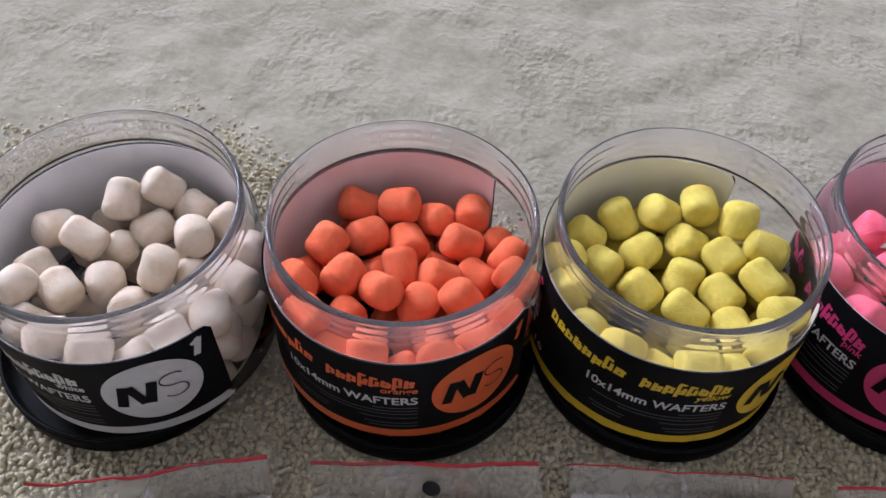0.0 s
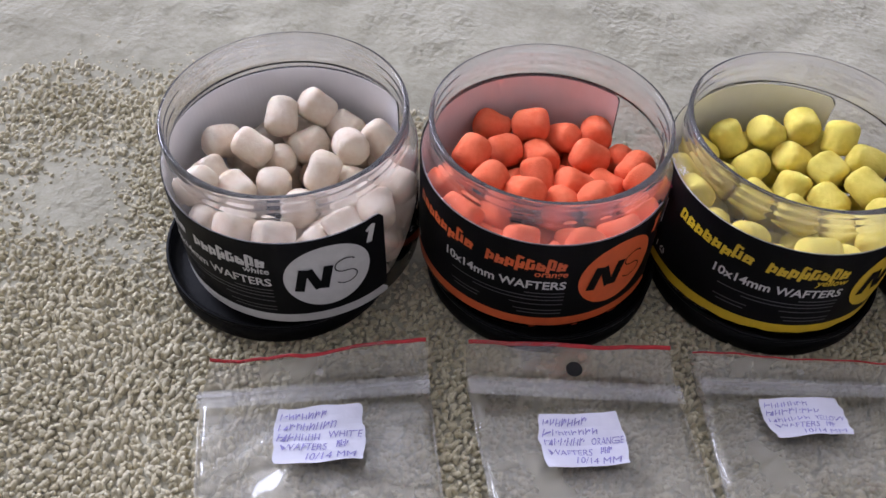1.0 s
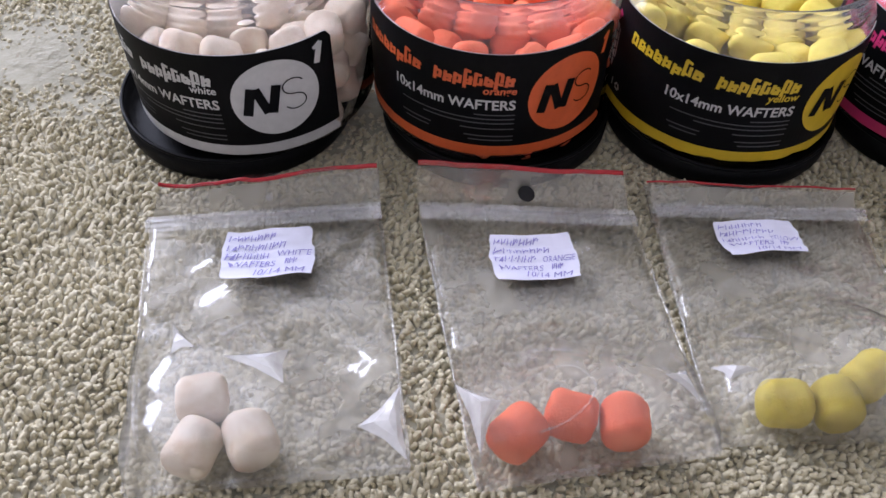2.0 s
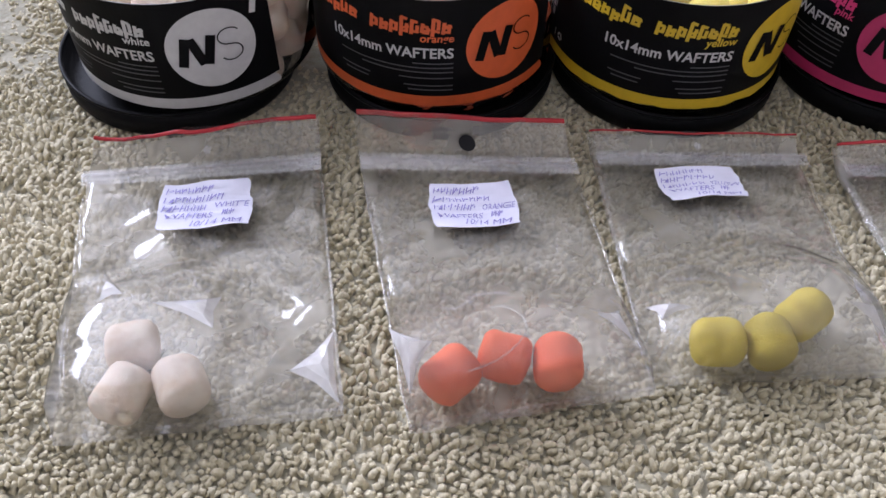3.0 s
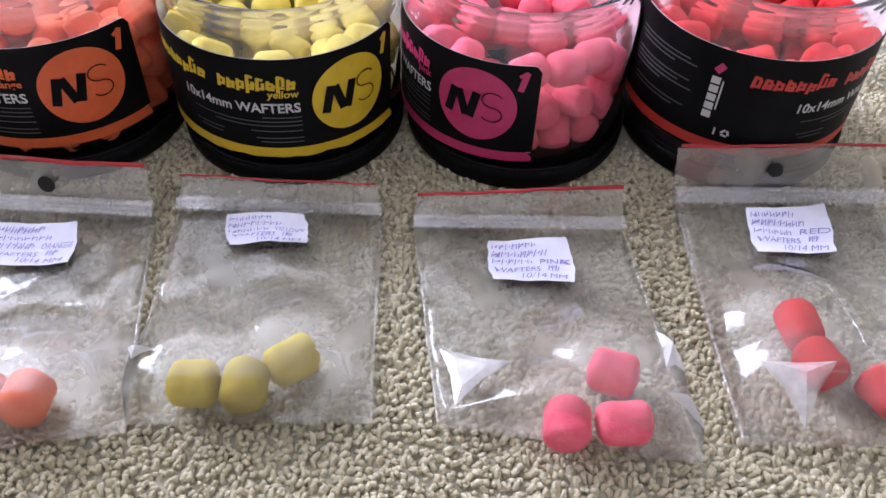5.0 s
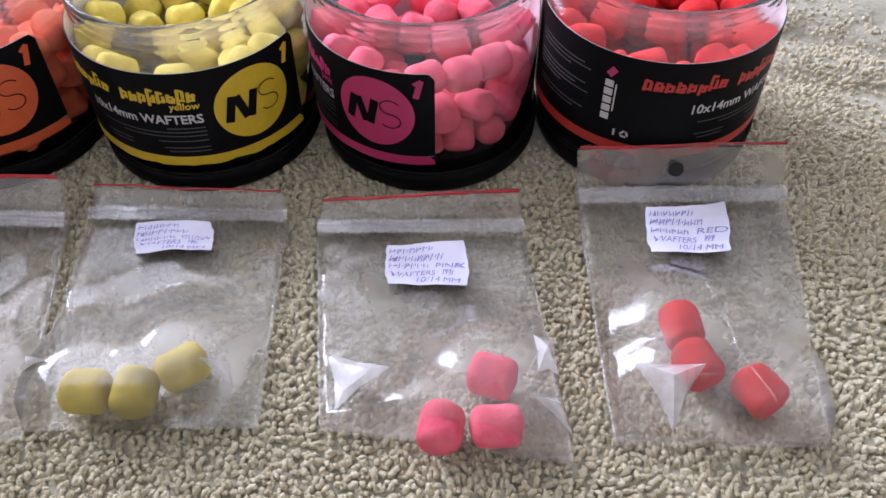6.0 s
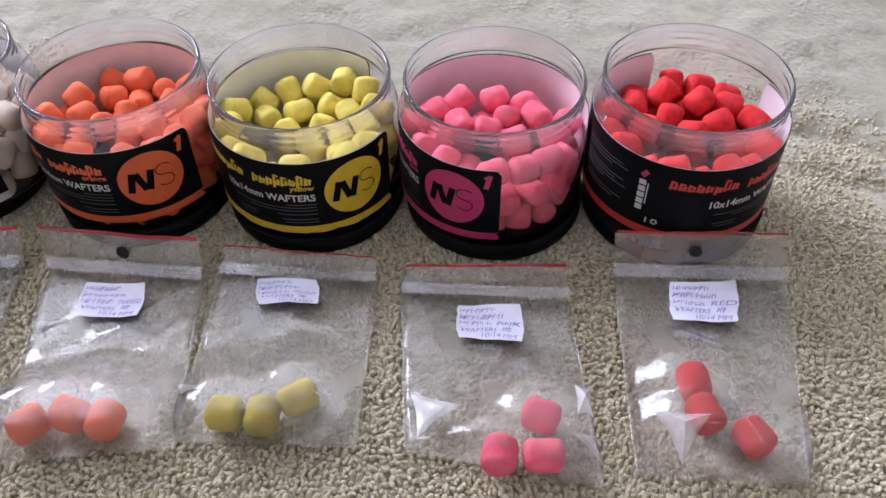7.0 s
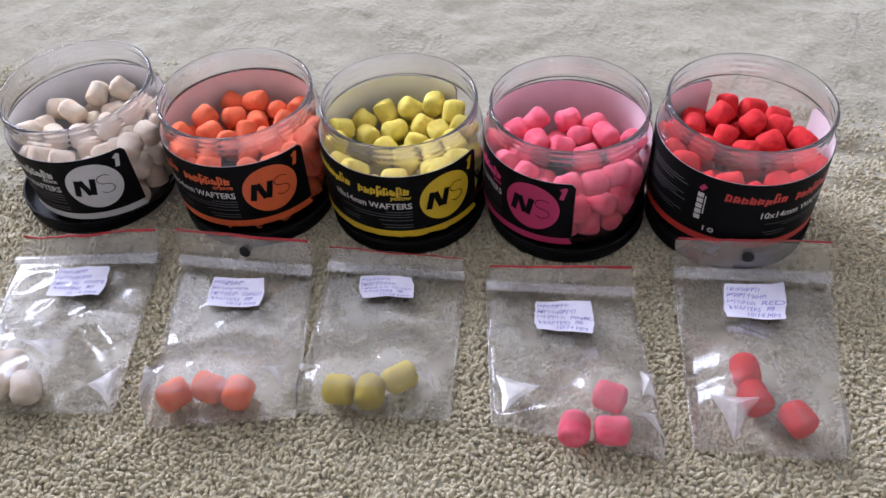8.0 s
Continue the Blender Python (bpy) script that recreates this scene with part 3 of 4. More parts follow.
def heap(centre, tops, colour, count, seed, top_z=0.0328, up=0.0, clear=0.0):
    """Fills a jar: the top pellets at their given places, the rest settled under them by pushing apart, most of them behind the clear stretch of wall from the angle clear on."""
    rng = np.random.default_rng(seed)
    cx, cy = centre
    top = np.array([(x * 0.001 - cx, y * 0.001 - cy) for x, y, _ in tops])
    level = [z * 0.001 for _, _, z in tops]
    far = np.hypot(*top.T)
    room = 0.0357 - 0.0058
    top *= np.minimum(1, room / np.maximum(far, 1e-6))[:, None]
    given = len(top)
    for deg in range(-178, 4, 5):
        p = np.array([(room + 0.0004) * math.cos(radians(deg)), (room + 0.0004) * math.sin(radians(deg))])
        if np.hypot(*(top - p).T).min() > 0.0092:
            top = np.r_[top, [p]]
    n = len(top)
    low, high = FLOOR_IN + 0.0057 + up, top_z + up
    a, q = rng.uniform(0, 2 * np.pi, count), np.sqrt(rng.uniform(0.42, 1, count)) * room
    many = int(count * 0.68)
    a[:many], q[:many] = np.radians(clear + rng.uniform(-14, 80, many)), room * rng.uniform(0.78, 1.0, many)
    pts = np.r_[np.c_[top, level + [top_z + up + 0.0035] * (n - given)], np.c_[q * np.cos(a), q * np.sin(a), rng.uniform(low, high - 0.009, count)]]
    for step in range(240):
        d = pts[:, None] - pts[None]
        dist = np.sqrt((d ** 2).sum(-1)) + np.eye(len(pts))
        push = np.clip(0.0114 - dist, 0, None) * (1 - np.eye(len(pts)))
        move = (d / dist[..., None] * push[..., None]).sum(1) * 0.32
        move[:given] *= 0.06
        move[given:n, :2] *= 0.12
        move[n:, 2] -= 0.00006
        pts = pts + move
        rr = np.hypot(pts[:, 0], pts[:, 1])
        pts[:, :2] *= np.minimum(1, room / np.maximum(rr, 1e-6))[:, None]
        pts[:given, 2] = np.clip(pts[:given, 2], low, high + 0.006)
        pts[given:n, 2] = np.clip(pts[given:n, 2], low, high + 0.0045)
        pts[n:, 2] = np.clip(pts[n:, 2], low, high)
    for i, p in enumerate(pts):
        m = Matrix.Translation((p[0] + cx, p[1] + cy, p[2])) @ Euler(rng.uniform(0, 6.28, 3)).to_matrix().to_4x4()
        if i < n:
            m = Matrix.Translation((p[0] + cx, p[1] + cy, p[2])) @ pose(0, 0, 0, 90 + rng.normal(0, 28), 0, rng.uniform(0, 360))
        pellet(colour, m, i, f"{colour} chalky dumbbell-shaped bait pellet heaped in a jar", f"{colour} pellets in the jar")


JARS = {
    # colour: centre, angle of the label's end, height above the usual, tilt about x and y, label raised
    "white": (-0.0656, 0.1450, -33.5, 0.0012, (1.6, -1.6), 0.0),
    "orange": (0.0072, 0.1550, -21.5, 0.0, (0, -0.8), 0.0018),
    "yellow": (0.0796, 0.1655, -14, 0.0, (0, 0), 0.0011),
    "pink": (0.1524, 0.1785, -75, 0.0, (0, 0), 0.0),
    "red": (0.2262, 0.1890, 38, 0.0045, (0, 0), 0.0),
}
LIDS = {"white": (-0.0722, 0.1420), "orange": (0.0095, 0.1522), "yellow": (0.0812, 0.1636), "pink": (0.1545, 0.1755), "red": (0.2268, 0.1878)}
# centres of the uppermost pellets, in millimetres
TOPS = {
    "white": [(-76, 165, 37.5), (-65, 171, 36.5), (-56, 170, 29), (-92, 154, 34), (-81, 150, 37), (-67.5, 160, 29.5), (-51, 156, 34.5), (-72.5, 139, 32), (-82, 134, 34.5),
              (-57, 143, 37), (-74, 155, 28.5), (-44.5, 161, 33), (-91, 140, 33), (-62, 133, 31), (-48, 146, 31)],
    "orange": [(-10, 177, 32), (5, 178, 33.5), (-15.5, 158.5, 37), (-5.5, 168, 30), (14, 178, 30), (24, 175.5, 27.5), (9, 170, 29), (19.5, 168, 28.5), (-8.5, 150, 36), (2, 146.5, 36.5),
               (31, 164, 29), (12.6, 147.5, 33), (24, 147, 35), (-20, 153, 30), (5, 159, 31), (16.5, 156, 31), (-2, 163, 27), (-7, 140, 31)],
    "yellow": [(65, 186.5, 32.5), (77, 189, 35), (89.5, 191, 35), (99, 186, 35.5), (105, 178, 35.5), (72, 177, 30.5), (86, 182, 30), (95, 174, 32.5), (84.5, 170, 29), (105.5, 167, 34),
               (96.5, 164.5, 29.5), (72, 164, 29.5), (56, 180, 31), (61, 170, 30.5), (84, 157, 31), (97.5, 154.5, 31)],
    "pink": [(136, 190.5, 36.5), (127.7, 182.8, 35), (150.3, 195, 36), (162.8, 194.6, 35), (157.7, 184, 36), (146.5, 184, 30), (170.6, 184, 36), (140, 175, 35.5), (150.5, 176, 35),
             (177, 177, 33), (133, 168, 33), (162, 173, 34)],
    "red": [(206, 198.4, 39), (217, 207, 40), (231, 203, 41), (242.2, 202.5, 39), (251, 197, 39), (220, 194, 38), (239, 193.5, 39.5), (230, 187.5, 38), (211, 186.5, 38), (248, 187, 37),
            (230, 214, 33)],
}
for _n, (_colour, (_x, _y, _e, _up, _tilt, _raised)) in enumerate(JARS.items()):
    jar(_colour, _x, _y, _e, _up, _tilt, _raised)
    jar_lid(*LIDS[_colour], 2.3 if _colour == "red" else 1.0)
    heap((_x, _y), TOPS[_colour], _colour, 44, 40 + _n, up=_up, clear=_e)


# ---------------- bags, slips and the pellets in them ----------------
def bilinear(c, u, v):
    """Point of a four-cornered patch; corners far-left, far-right, near-right, near-left; v runs from the far side."""
    a, b, d, e = [Vector((x * 0.001, y * 0.001)) for x, y in c]
    return (a * (1 - u) + b * u) * (1 - v) + (e * (1 - u) + d * u) * v


BAGS = {
    "white": dict(corners=((-81.0, 81.5), (-18.0, 97.4), (3.0, 20.0), (-58.4, 4.5)), mouth=((-79, 88, 9), (-20, 106.3, 11)),
                  bait=((-45.1, 15.4, 80), (-33.2, 19.4, 125), (-47.0, 27.9, 20)), crumpled=True,
                  folds=(((-10.2, 26.4), (-2.7, 39.4), (2.1, 20.6)), ((-61.5, 48.6), (-49.9, 35.9), (-54.6, 33.1)), ((-43.1, 34.2), (-30.3, 43.2), (-27.7, 30.3))),
                  creases=(((-62, 30), (-58, 18), (-53, 8)), ((-14, 24), (-6, 27), (0, 36)), ((-20, 40), (-8, 48), (-5, 58)))),
    "orange": dict(corners=((-7.2, 99.5), (53.9, 105.7), (73.7, 35.1), (18.4, 17.5)), mouth=((-9, 103, 17), (49.5, 116.2, 10)),
                   bait=((25.9, 30.1, 55), (37.8, 36.4, 170), (50.2, 36.8, 97)),
                   folds=(((10.4, 38.3), (21.3, 31.6), (18.2, 19.3)), ((58, 46), (64, 52), (67, 42))),
                   creases=(((18, 20), (20, 30), (27, 39), (36, 44), (42, 39), (38, 31), (30, 25)), ((50, 47), (58, 47), (66, 41)))),
    "yellow": dict(corners=((59.5, 110.3), (120.0, 118.6), (131.6, 47.6), (72.4, 37.3)), mouth=((56.5, 120.5, 3.5), (117.5, 124.5, 6)),
                   bait=((87.6, 47.4, 8), (99.9, 49.2, 102), (109.2, 58.4, 45)),
                   folds=(((69.9, 51.9), (79.4, 49.5), (73.2, 47.4)), ((116, 56), (123, 58), (126, 52))),
                   creases=(((73, 39), (79, 45), (88, 51), (95, 53)), ((116, 64), (122, 58), (128, 50)))),
    "pink": dict(corners=((130.1, 115.2), (191.8, 125.9), (211.9, 50.0), (147.4, 49.9)), mouth=((129, 125.5, 3), (190, 127.8, 15)),
                 bait=((178.4, 51.6, 95), (192.0, 54.1, 12), (189.1, 68.5, 170)),
                 folds=(((144.6, 70.0), (163.0, 66.0), (151.2, 52.8)), ((198.3, 78.9), (204.1, 82.1), (206.0, 68.0), (200.5, 66)), ((199.7, 58.3), (206.7, 62), (210.7, 52.2))),
                 creases=(((172, 64), (178, 72), (184, 80)), ((197, 60), (200, 72), (203, 84)))),
    "red": dict(corners=((207.2, 141.0), (272.0, 152.5), (275.1, 64.8), (221.5, 57.0)), mouth=((205.5, 147, 17), (268.5, 157, 18.5)),
                bait=((237.8, 92.3, 103), (241.6, 80.4, 118), (256.9, 74.8, 130)),
                folds=(((224.4, 75.5), (241.5, 74.0), (234.8, 58.8)),),
                creases=(((243, 100), (248, 88), (250, 79), (258, 66)), ((236, 71), (246, 72), (254, 76)))),
}


def facets(x, y, seed, cell=0.011):
    """Crumpled film: random heights on a coarse lattice, joined by flat triangles."""
    gx, gy = x / cell + 0.35 * y / cell, y / cell
    i, j = math.floor(gx), math.floor(gy)
    u, v = gx - i, gy - j

    def at(p, q):
        return noise.cell((p + 0.5 + seed * 17, q + 0.5, seed))
    if u + v < 1:
        return at(i, j) * (1 - u - v) + at(i + 1, j) * u + at(i, j + 1) * v
    return at(i + 1, j + 1) * (u + v - 1) + at(i + 1, j) * (1 - v) + at(i, j + 1) * (1 - u)


def lay_out(spec, u, v):
    """Plan and rise of a bag's sheet: v from 0 at the zip to 1 at the bottom, and back to -1 along the mouth flap, which stands up."""
    if v >= 0:
        return bilinear(spec["corners"], u, v), 0.0
    zipped = bilinear(spec["corners"], u, 0.0)
    (xl, yl, zl), (xr, yr, zr) = spec["mouth"]
    lip = Vector((xl + (xr - xl) * u, yl + (yr - yl) * u)) * 0.001
    return zipped + (lip - zipped) * -v, (zl + (zr - zl) * u) * 0.001 * (-v) ** 1.25


def bag_height(spec, colour, x, y, v):
    """Height of a bag's upper film: a loose sheet, raised over its pellets and where its mouth leans on the lid."""
    seed = {"white": 1.0, "orange": 2.0, "yellow": 3.0, "pink": 4.0, "red": 5.0}[colour]
    z = 0.0026 + 0.0006 * noise.noise((x * 30, y * 30, seed))
    loose = min(1.0, max(0.0, v * 2.0))
    crumpled = 1.0 if spec.get("crumpled") else 0.0
    z += (0.0002 + (0.0010 + 0.0020 * crumpled) * loose) * facets(x, y, seed, 0.013)
    # long soft creases running across the sheet
    across, along_ = x * 0.62 - y * 0.78, x * 0.78 + y * 0.62
    ridge = 1 - abs(noise.noise((along_ * 24, across * 75, seed * 3.1)))
    z += (0.0003 + (0.0006 + 0.0026 * crumpled) * loose + 0.0012 * crumpled * (v < 0)) * ridge ** 4
    over = 0.0
    for bx, by, _ in spec["bait"]:
        d = math.hypot(x - bx * 0.001, y - by * 0.001)
        k = min(1.0, max(0.0, 1 - (d - 0.0055) / 0.0270))
        over = max(over, k * k * (3 - 2 * k))
    return z + (0.0166 + 0.0004 * facets(x, y, seed + 3, 0.0085) - z) * over


def upward(vf):
    """Turns every face of a film so that it faces up."""
    v, f = vf
    out = []
    for q in f:
        a, b, c = (Vector(v[i]) for i in q[:3])
        out.append(tuple(q) if (b - a).cross(c - a).z >= 0 else tuple(reversed(q)))
    return v, out


def bag(colour):
    spec = BAGS[colour]
    c = spec["corners"]
    mid = bilinear(c, 0.5, 0.5)
    ob = thing("zip_bag", pose(mid.x, mid.y, 0), f"small clear resealable plastic bag holding three {colour} bait pellets", "plastic bag", "bags in front of the jars")
    nu, nv = 44, 74
    verts, faces = [], []
    for side in (1, 0):
        for j in range(nv + 1):
            for i in range(nu + 1):
                u, v = i / nu, (j - 14) / (nv - 14) if j > 14 else j / 14 - 1
                p, rise = lay_out(spec, u, v)
                # slightly wavy outline
                p += Vector((0.0007 * noise.noise((v * 7, u * 2, 3)), 0.0007 * noise.noise((u * 7, v * 2, 8))))
                rim = min(u, 1 - u, 1 - v) / 0.022
                hz = bag_height(spec, colour, p.x, p.y, v) + rise
                low = 0.0012 + rise
                z = low + (hz - low) * min(1, max(0, rim)) if side else low - 0.0004
                verts.append((p.x - mid.x, p.y - mid.y, z))
    n1 = (nu + 1) * (nv + 1)
    for j in range(nv):
        for i in range(nu):
            a = j * (nu + 1) + i
            faces.append((a, a + nu + 1, a + nu + 2, a + 1))
    film = part("film", mesh_of("film", *upward((verts[:n1], faces)), MAT["film"]), ob, "thin clear crinkled polythene")
    under = part("under_film", mesh_of("under_film", *upward((verts[n1:], faces)), MAT["under"]), ob, "milky polythene lying on the carpet")
    film.visible_shadow = under.visible_shadow = False

    def ribbon(v0, v1, u0, u1, up, n=30, wave=0.0):
        vv, ff = [], []
        for i in range(n + 1):
            u = u0 + (u1 - u0) * i / n
            for v in (v0, v1):
                p, rise = lay_out(spec, u, v)
                p.y += wave * (noise.noise((u * 3.3, 0.5, c[0][0])) + 0.4 * noise.noise((u * 11, 0.2, c[0][0])))
                z = rise + (bag_height(spec, colour, p.x, p.y, v) if wave else 0.0052)
                vv.append((p.x - mid.x, p.y - mid.y, max(z, 0.0016) + up))
            if i:
                k = 2 * i
                ff.append((k - 2, k - 1, k + 1, k))
        if not wave:
            return vv, ff
        lower = [(x, y, z - 0.0004) for x, y, z in vv]
        m = len(vv)
        ff = ff + [tuple(q + m for q in f) for f in ff]
        for i in range(n):
            k = 2 * i
            ff += [(k, k + 2, k + 2 + m, k + m), (k + 3, k + 1, k + 1 + m, k + 3 + m)]
        return vv + lower, ff
    part("mouth_line", mesh_of("mouth_line", *ribbon(-0.97, -0.945 if colour in ("yellow", "red") else -0.91, 0.01, 0.99, 0.0006, wave=0.0022 if colour == "white" else 0.0010), MAT["redline"]), ob, "red printed line along the mouth")
    part("zip_seal", mesh_of("zip_seal", *upward(ribbon(-0.16, 0.050, 0, 1, 0.0)), MAT["zip"]), ob, "milky press-together zip strip")
    for v0, v1, up in ((-0.03, 0.034, 0.0004), (0.0, 0.014, 0.0008)):
        part("zip_rail", mesh_of("zip_rail", *upward(ribbon(v0, v1, 0, 1, up)), MAT["zip"]), ob)
    # welded side and bottom seams
    def along(points, width, up):
        vv, ff = [], []
        for i, (x, y) in enumerate(points):
            x0, y0 = points[max(i - 1, 0)]
            x1, y1 = points[min(i + 1, len(points) - 1)]
            d = math.hypot(x1 - x0, y1 - y0)
            px, py = -(y1 - y0) / d * width / 2, (x1 - x0) / d * width / 2
            z = max(bag_height(spec, colour, x, y, 0.8), 0.0016) + up if up > 0 else 0.0026
            vv += [(x + px - mid.x, y + py - mid.y, z), (x - mid.x, y - mid.y, z + 0.0004), (x - px - mid.x, y - py - mid.y, z)]
            if i:
                k = 3 * i
                ff += [(k - 3, k - 2, k + 1, k), (k - 2, k - 1, k + 2, k + 1)]
        return vv, ff
    for ends in (((0.004, 0.08), (0.004, 1.0)), ((0.996, 0.08), (0.996, 1.0)), ((0.0, 0.988), (1.0, 0.988))):
        (ua, va), (ub, vb) = ends
        path = [tuple(bilinear(c, ua + (ub - ua) * i / 30, va + (vb - va) * i / 30)) for i in range(31)]
        path = [(x + 0.0005 * noise.noise((x * 90, y * 90, 1)), y + 0.0005 * noise.noise((x * 90, y * 90, 5))) for x, y in path]
        part("seam", mesh_of("seam", *upward(along(path, 0.0008, 0.0)), MAT["crease"]), ob)
    for line in spec["creases"]:
        pts = [Vector((x * 0.001, y * 0.001)) for x, y in line]
        path = []
        for i in range(len(pts) - 1):
            p0, p1, p2, p3 = pts[max(i - 1, 0)], pts[i], pts[i + 1], pts[min(i + 2, len(pts) - 1)]
            for k in range(6):
                t = k / 6
                q = 0.5 * (2 * p1 + (p2 - p0) * t + (2 * p0 - 5 * p1 + 4 * p2 - p3) * t * t + (3 * p1 - p0 - 3 * p2 + p3) * t ** 3)
                path.append((q.x, q.y))
        path.append(tuple(pts[-1]))
        part("film_crease", mesh_of("film_crease", *upward(along(path, 0.0005, 0.0004)), MAT["crease"]), ob)
    for tri in spec["folds"]:
        def resting(x, y, up):
            return Vector((x - mid.x, y - mid.y, max(0.0048, bag_height(spec, colour, x, y, 0.8)) + up))
        pts = [resting(x * 0.001, y * 0.001, 0.0005) for x, y in tri]
        cen = sum(pts, Vector()) / len(pts)
        cen = resting(cen.x + mid.x, cen.y + mid.y, 0.0030)
        n = len(pts)
        vv, ff = [], []
        for i in range(n):
            a, b = pts[i], pts[(i + 1) % n]
            k = len(vv)
            edge = (a + b) / 2 + (cen - (a + b) / 2) * 0.18
            vv += [a, edge, b, (a + cen) / 2 + Vector((0, 0, 0.0004)), (b + cen) / 2 + Vector((0, 0, 0.0004)), cen]
            ff += [(k, k + 1, k + 3), (k + 1, k + 4, k + 3), (k + 1, k + 2, k + 4), (k + 3, k + 4, k + 5)]
        part("film_fold", mesh_of("film_fold", *upward((vv, ff)), MAT["fold"], False), ob, "crumpled fold of the film with white haze for its glint")
    # hanging hole drawn as a disc, its darkness painted on; milky where small
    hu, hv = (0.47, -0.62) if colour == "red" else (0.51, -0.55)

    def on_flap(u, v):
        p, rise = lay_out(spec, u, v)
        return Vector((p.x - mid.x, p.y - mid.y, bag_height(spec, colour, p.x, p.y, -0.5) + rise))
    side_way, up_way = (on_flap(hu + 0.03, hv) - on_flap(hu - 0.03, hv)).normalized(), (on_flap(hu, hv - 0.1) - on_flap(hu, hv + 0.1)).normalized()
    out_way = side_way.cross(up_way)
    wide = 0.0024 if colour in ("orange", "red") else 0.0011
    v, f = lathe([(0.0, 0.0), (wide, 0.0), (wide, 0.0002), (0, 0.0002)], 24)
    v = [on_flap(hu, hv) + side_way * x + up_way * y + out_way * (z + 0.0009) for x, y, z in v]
    part("hang_hole", mesh_of("hang_hole", v, f, MAT["hole"] if colour in ("orange", "red") else MAT["zip"], False), ob, "disc standing in for the punched hanging hole")
    return ob


SLIPS = {
    "white": ((-57.6, 81.6), (-36.0, 86.8), (-31.6, 70.3), (-54.6, 65.4)),
    "orange": ((13.6, 91.4), (34.8, 96.2), (39.0, 80.8), (17.4, 75.8)),
    "yellow": ((76.0, 107.5), (97.6, 111.5), (101.6, 100.4), (80.4, 95.8)),
    "pink": ((153.0, 110.6), (174.9, 115.4), (178.2, 98.4), (156.0, 96.3)),
    "red": ((228.6, 138.0), (252.0, 143.8), (252.8, 123.6), (230.2, 119.8)),
}


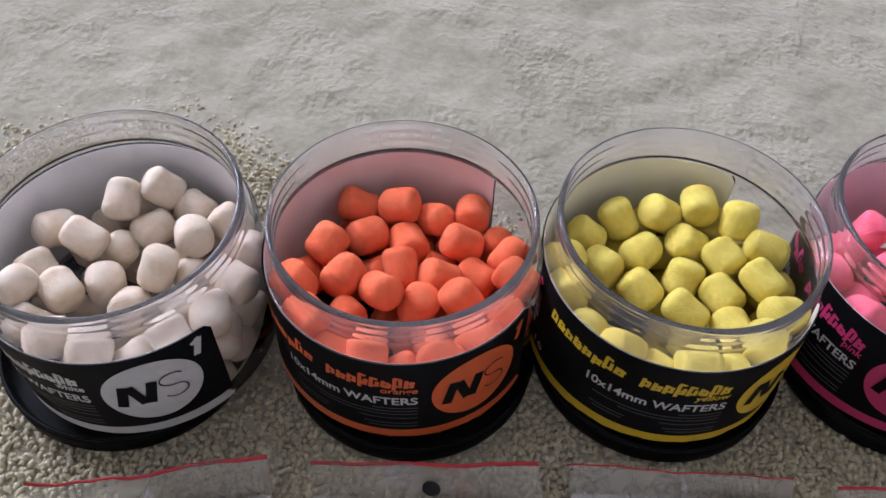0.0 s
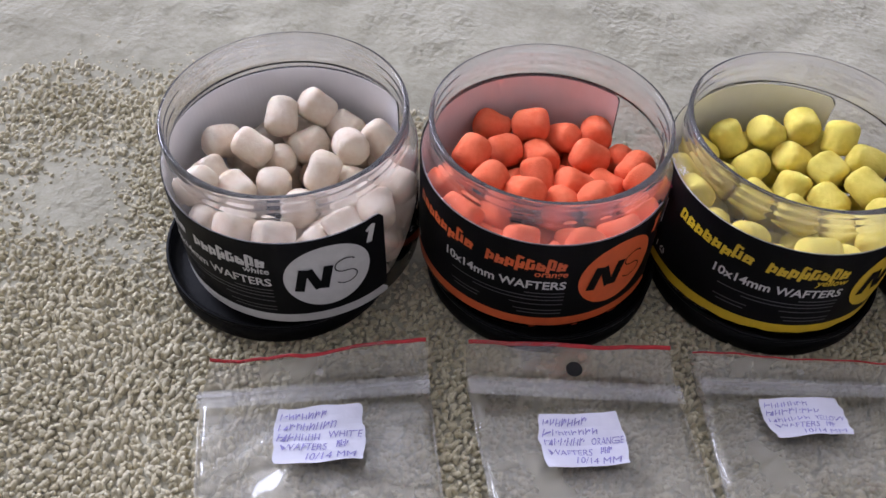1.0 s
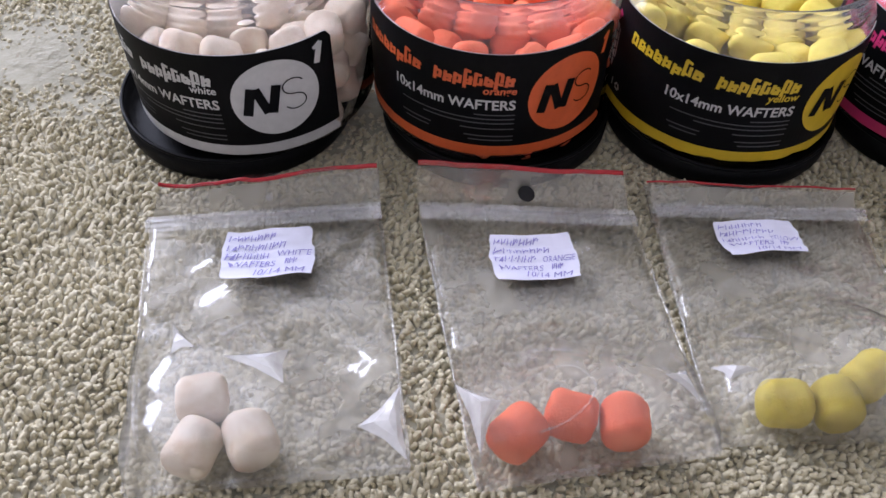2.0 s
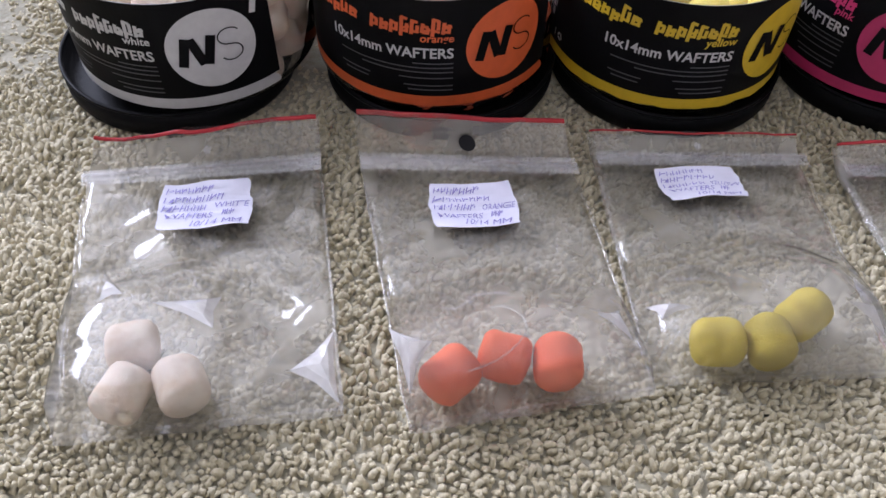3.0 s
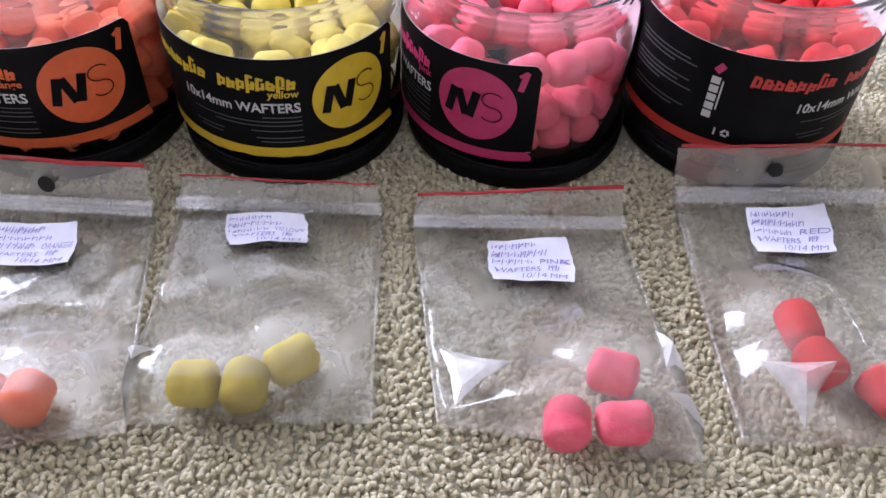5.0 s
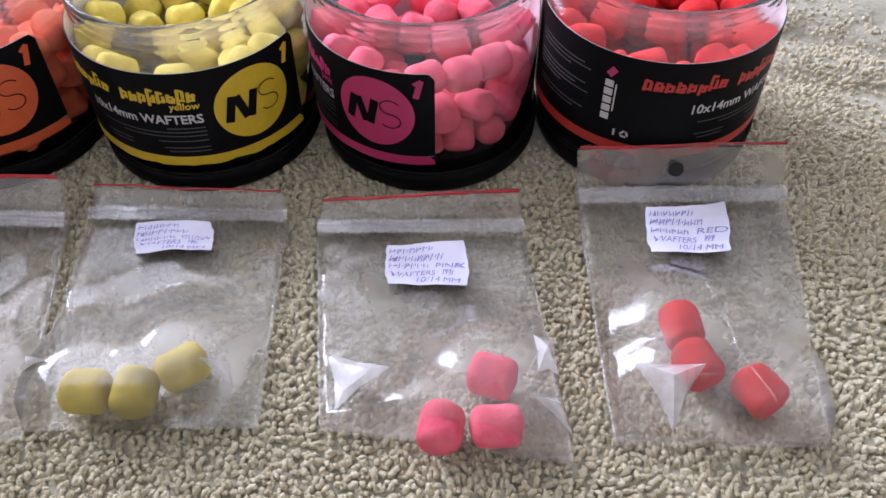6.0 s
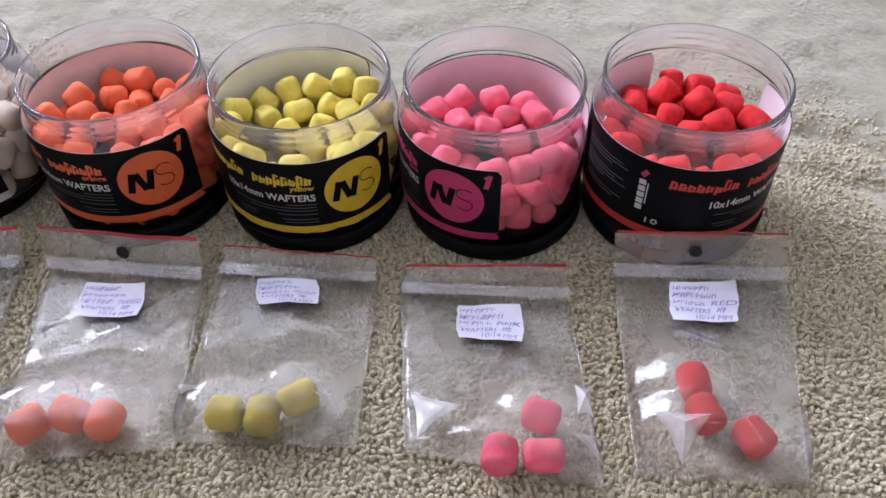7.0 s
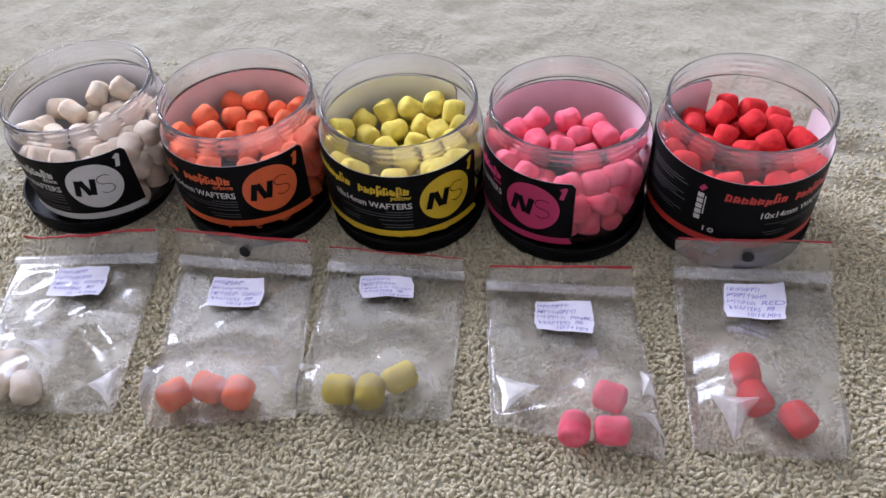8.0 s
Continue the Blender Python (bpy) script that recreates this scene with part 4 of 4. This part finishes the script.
def slip(colour):
    """A torn paper slip lying on a bag, with handwriting in violet ink."""
    c = SLIPS[colour]
    spec = BAGS[colour]
    mid = bilinear(c, 0.5, 0.5)
    ob = thing("paper_slip", pose(mid.x, mid.y, 0), f"hand-cut white paper slip with violet handwriting on the {colour} bait bag", "paper note", "handwritten slips")
    nu, nv = 16, 12

    def lay(u, v, up=0.0):
        wob = 0.0006 * noise.noise((u * 3, v * 5, mid.x * 90))
        bulge = 0.045 * math.sin(math.pi * v)
        p = bilinear(c, u + (bulge if u > 0.9 else -bulge if u < 0.1 else 0), v)
        z = 0.0046 + 0.0008 * (2 * v - 1) ** 2 + 0.0005 * math.sin(5 * u + mid.x * 60) + wob * 0.5
        return (p.x - mid.x + wob, p.y - mid.y + wob, z + up)
    vt = [lay(i / nu, j / nv) for j in range(nv + 1) for i in range(nu + 1)]
    vb = [(x, y, z - 0.00022) for x, y, z in vt]
    n1 = len(vt)
    f = []
    for j in range(nv):
        for i in range(nu):
            a = j * (nu + 1) + i
            f += [(a, a + nu + 1, a + nu + 2, a + 1), (n1 + a, n1 + a + 1, n1 + a + nu + 2, n1 + a + nu + 1)]
    ring = [i for i in range(nu)] + [j * (nu + 1) + nu for j in range(nv)] + [nv * (nu + 1) + i for i in range(nu, 0, -1)] + [j * (nu + 1) for j in range(nv, 0, -1)]
    f += [(ring[k], ring[(k + 1) % len(ring)], ring[(k + 1) % len(ring)] + n1, ring[k] + n1) for k in range(len(ring))]
    part("sheet", mesh_of("sheet", vt + vb, f, MAT["paper"], False), ob, "white paper sheet")
    ink = MAT["ink"]

    def write(text, u0, u1, v, high):
        vv, ff = lettering(text, 1.0, 0.2)
        x0, x1 = min(q[0] for q in vv), max(q[0] for q in vv)
        return [lay(u0 + (u1 - u0) * (q[0] - x0) / (x1 - x0), v - high * q[1] / 0.7 + 0.02 * (q[0] - x0) / (x1 - x0), 0.00025) for q in vv], ff

    def scrawl(u0, u1, v, high, seed):
        """A word as plain bars."""
        rnd = random.Random(seed)
        vv, ff = [], []
        n = max(3, int((u1 - u0) / 0.075))
        for i in range(n):
            u = u0 + (u1 - u0) * i / n
            w = (u1 - u0) / n * 0.62
            m = rnd.uniform(0.2, 0.8)
            for (a, b), (d, e) in (((u, v), (u + 0.018, v - high)), ((u + 0.012, v - high * m), (u + w, v - high * rnd.uniform(0, 1))),
                                   ((u + w, v - high * rnd.choice((0.0, 0.5))), (u + w + 0.014, v - high * rnd.uniform(0.6, 1.0)))):
                k = len(vv)
                s = 0.0055
                vv += [lay(a - s, b, 0.00025), lay(a + s, b + 0.012, 0.00025), lay(d + s, e, 0.00025), lay(d - s, e - 0.012, 0.00025)]
                ff.append((k, k + 1, k + 2, k + 3))
        return vv, ff
    seed = int(mid.x * 10000) + 2000
    bars = joined(scrawl(0.05, 0.60, 0.21, 0.11, seed), scrawl(0.05, 0.72, 0.40, 0.11, seed + 1), scrawl(0.05, 0.54, 0.58, 0.11, seed + 2), scrawl(0.70, 0.84, 0.76, 0.11, seed + 3))
    part("ink_bar", mesh_of("ink_bar", *bars, ink, False), ob, "words as violet ink bars")
    part("colour_word", mesh_of("colour_word", *write(colour.upper(), 0.62, 0.97, 0.58, 0.12), ink, False), ob)
    part("kind_word", mesh_of("kind_word", *write("WAFTERS", 0.08, 0.60, 0.77, 0.12), ink, False), ob)
    part("size_word", mesh_of("size_word", *write("10/14 MM", 0.36, 0.92, 0.94, 0.12), ink, False), ob)
    return ob


for _n, _colour in enumerate(BAGS):
    bag(_colour)
    slip(_colour)
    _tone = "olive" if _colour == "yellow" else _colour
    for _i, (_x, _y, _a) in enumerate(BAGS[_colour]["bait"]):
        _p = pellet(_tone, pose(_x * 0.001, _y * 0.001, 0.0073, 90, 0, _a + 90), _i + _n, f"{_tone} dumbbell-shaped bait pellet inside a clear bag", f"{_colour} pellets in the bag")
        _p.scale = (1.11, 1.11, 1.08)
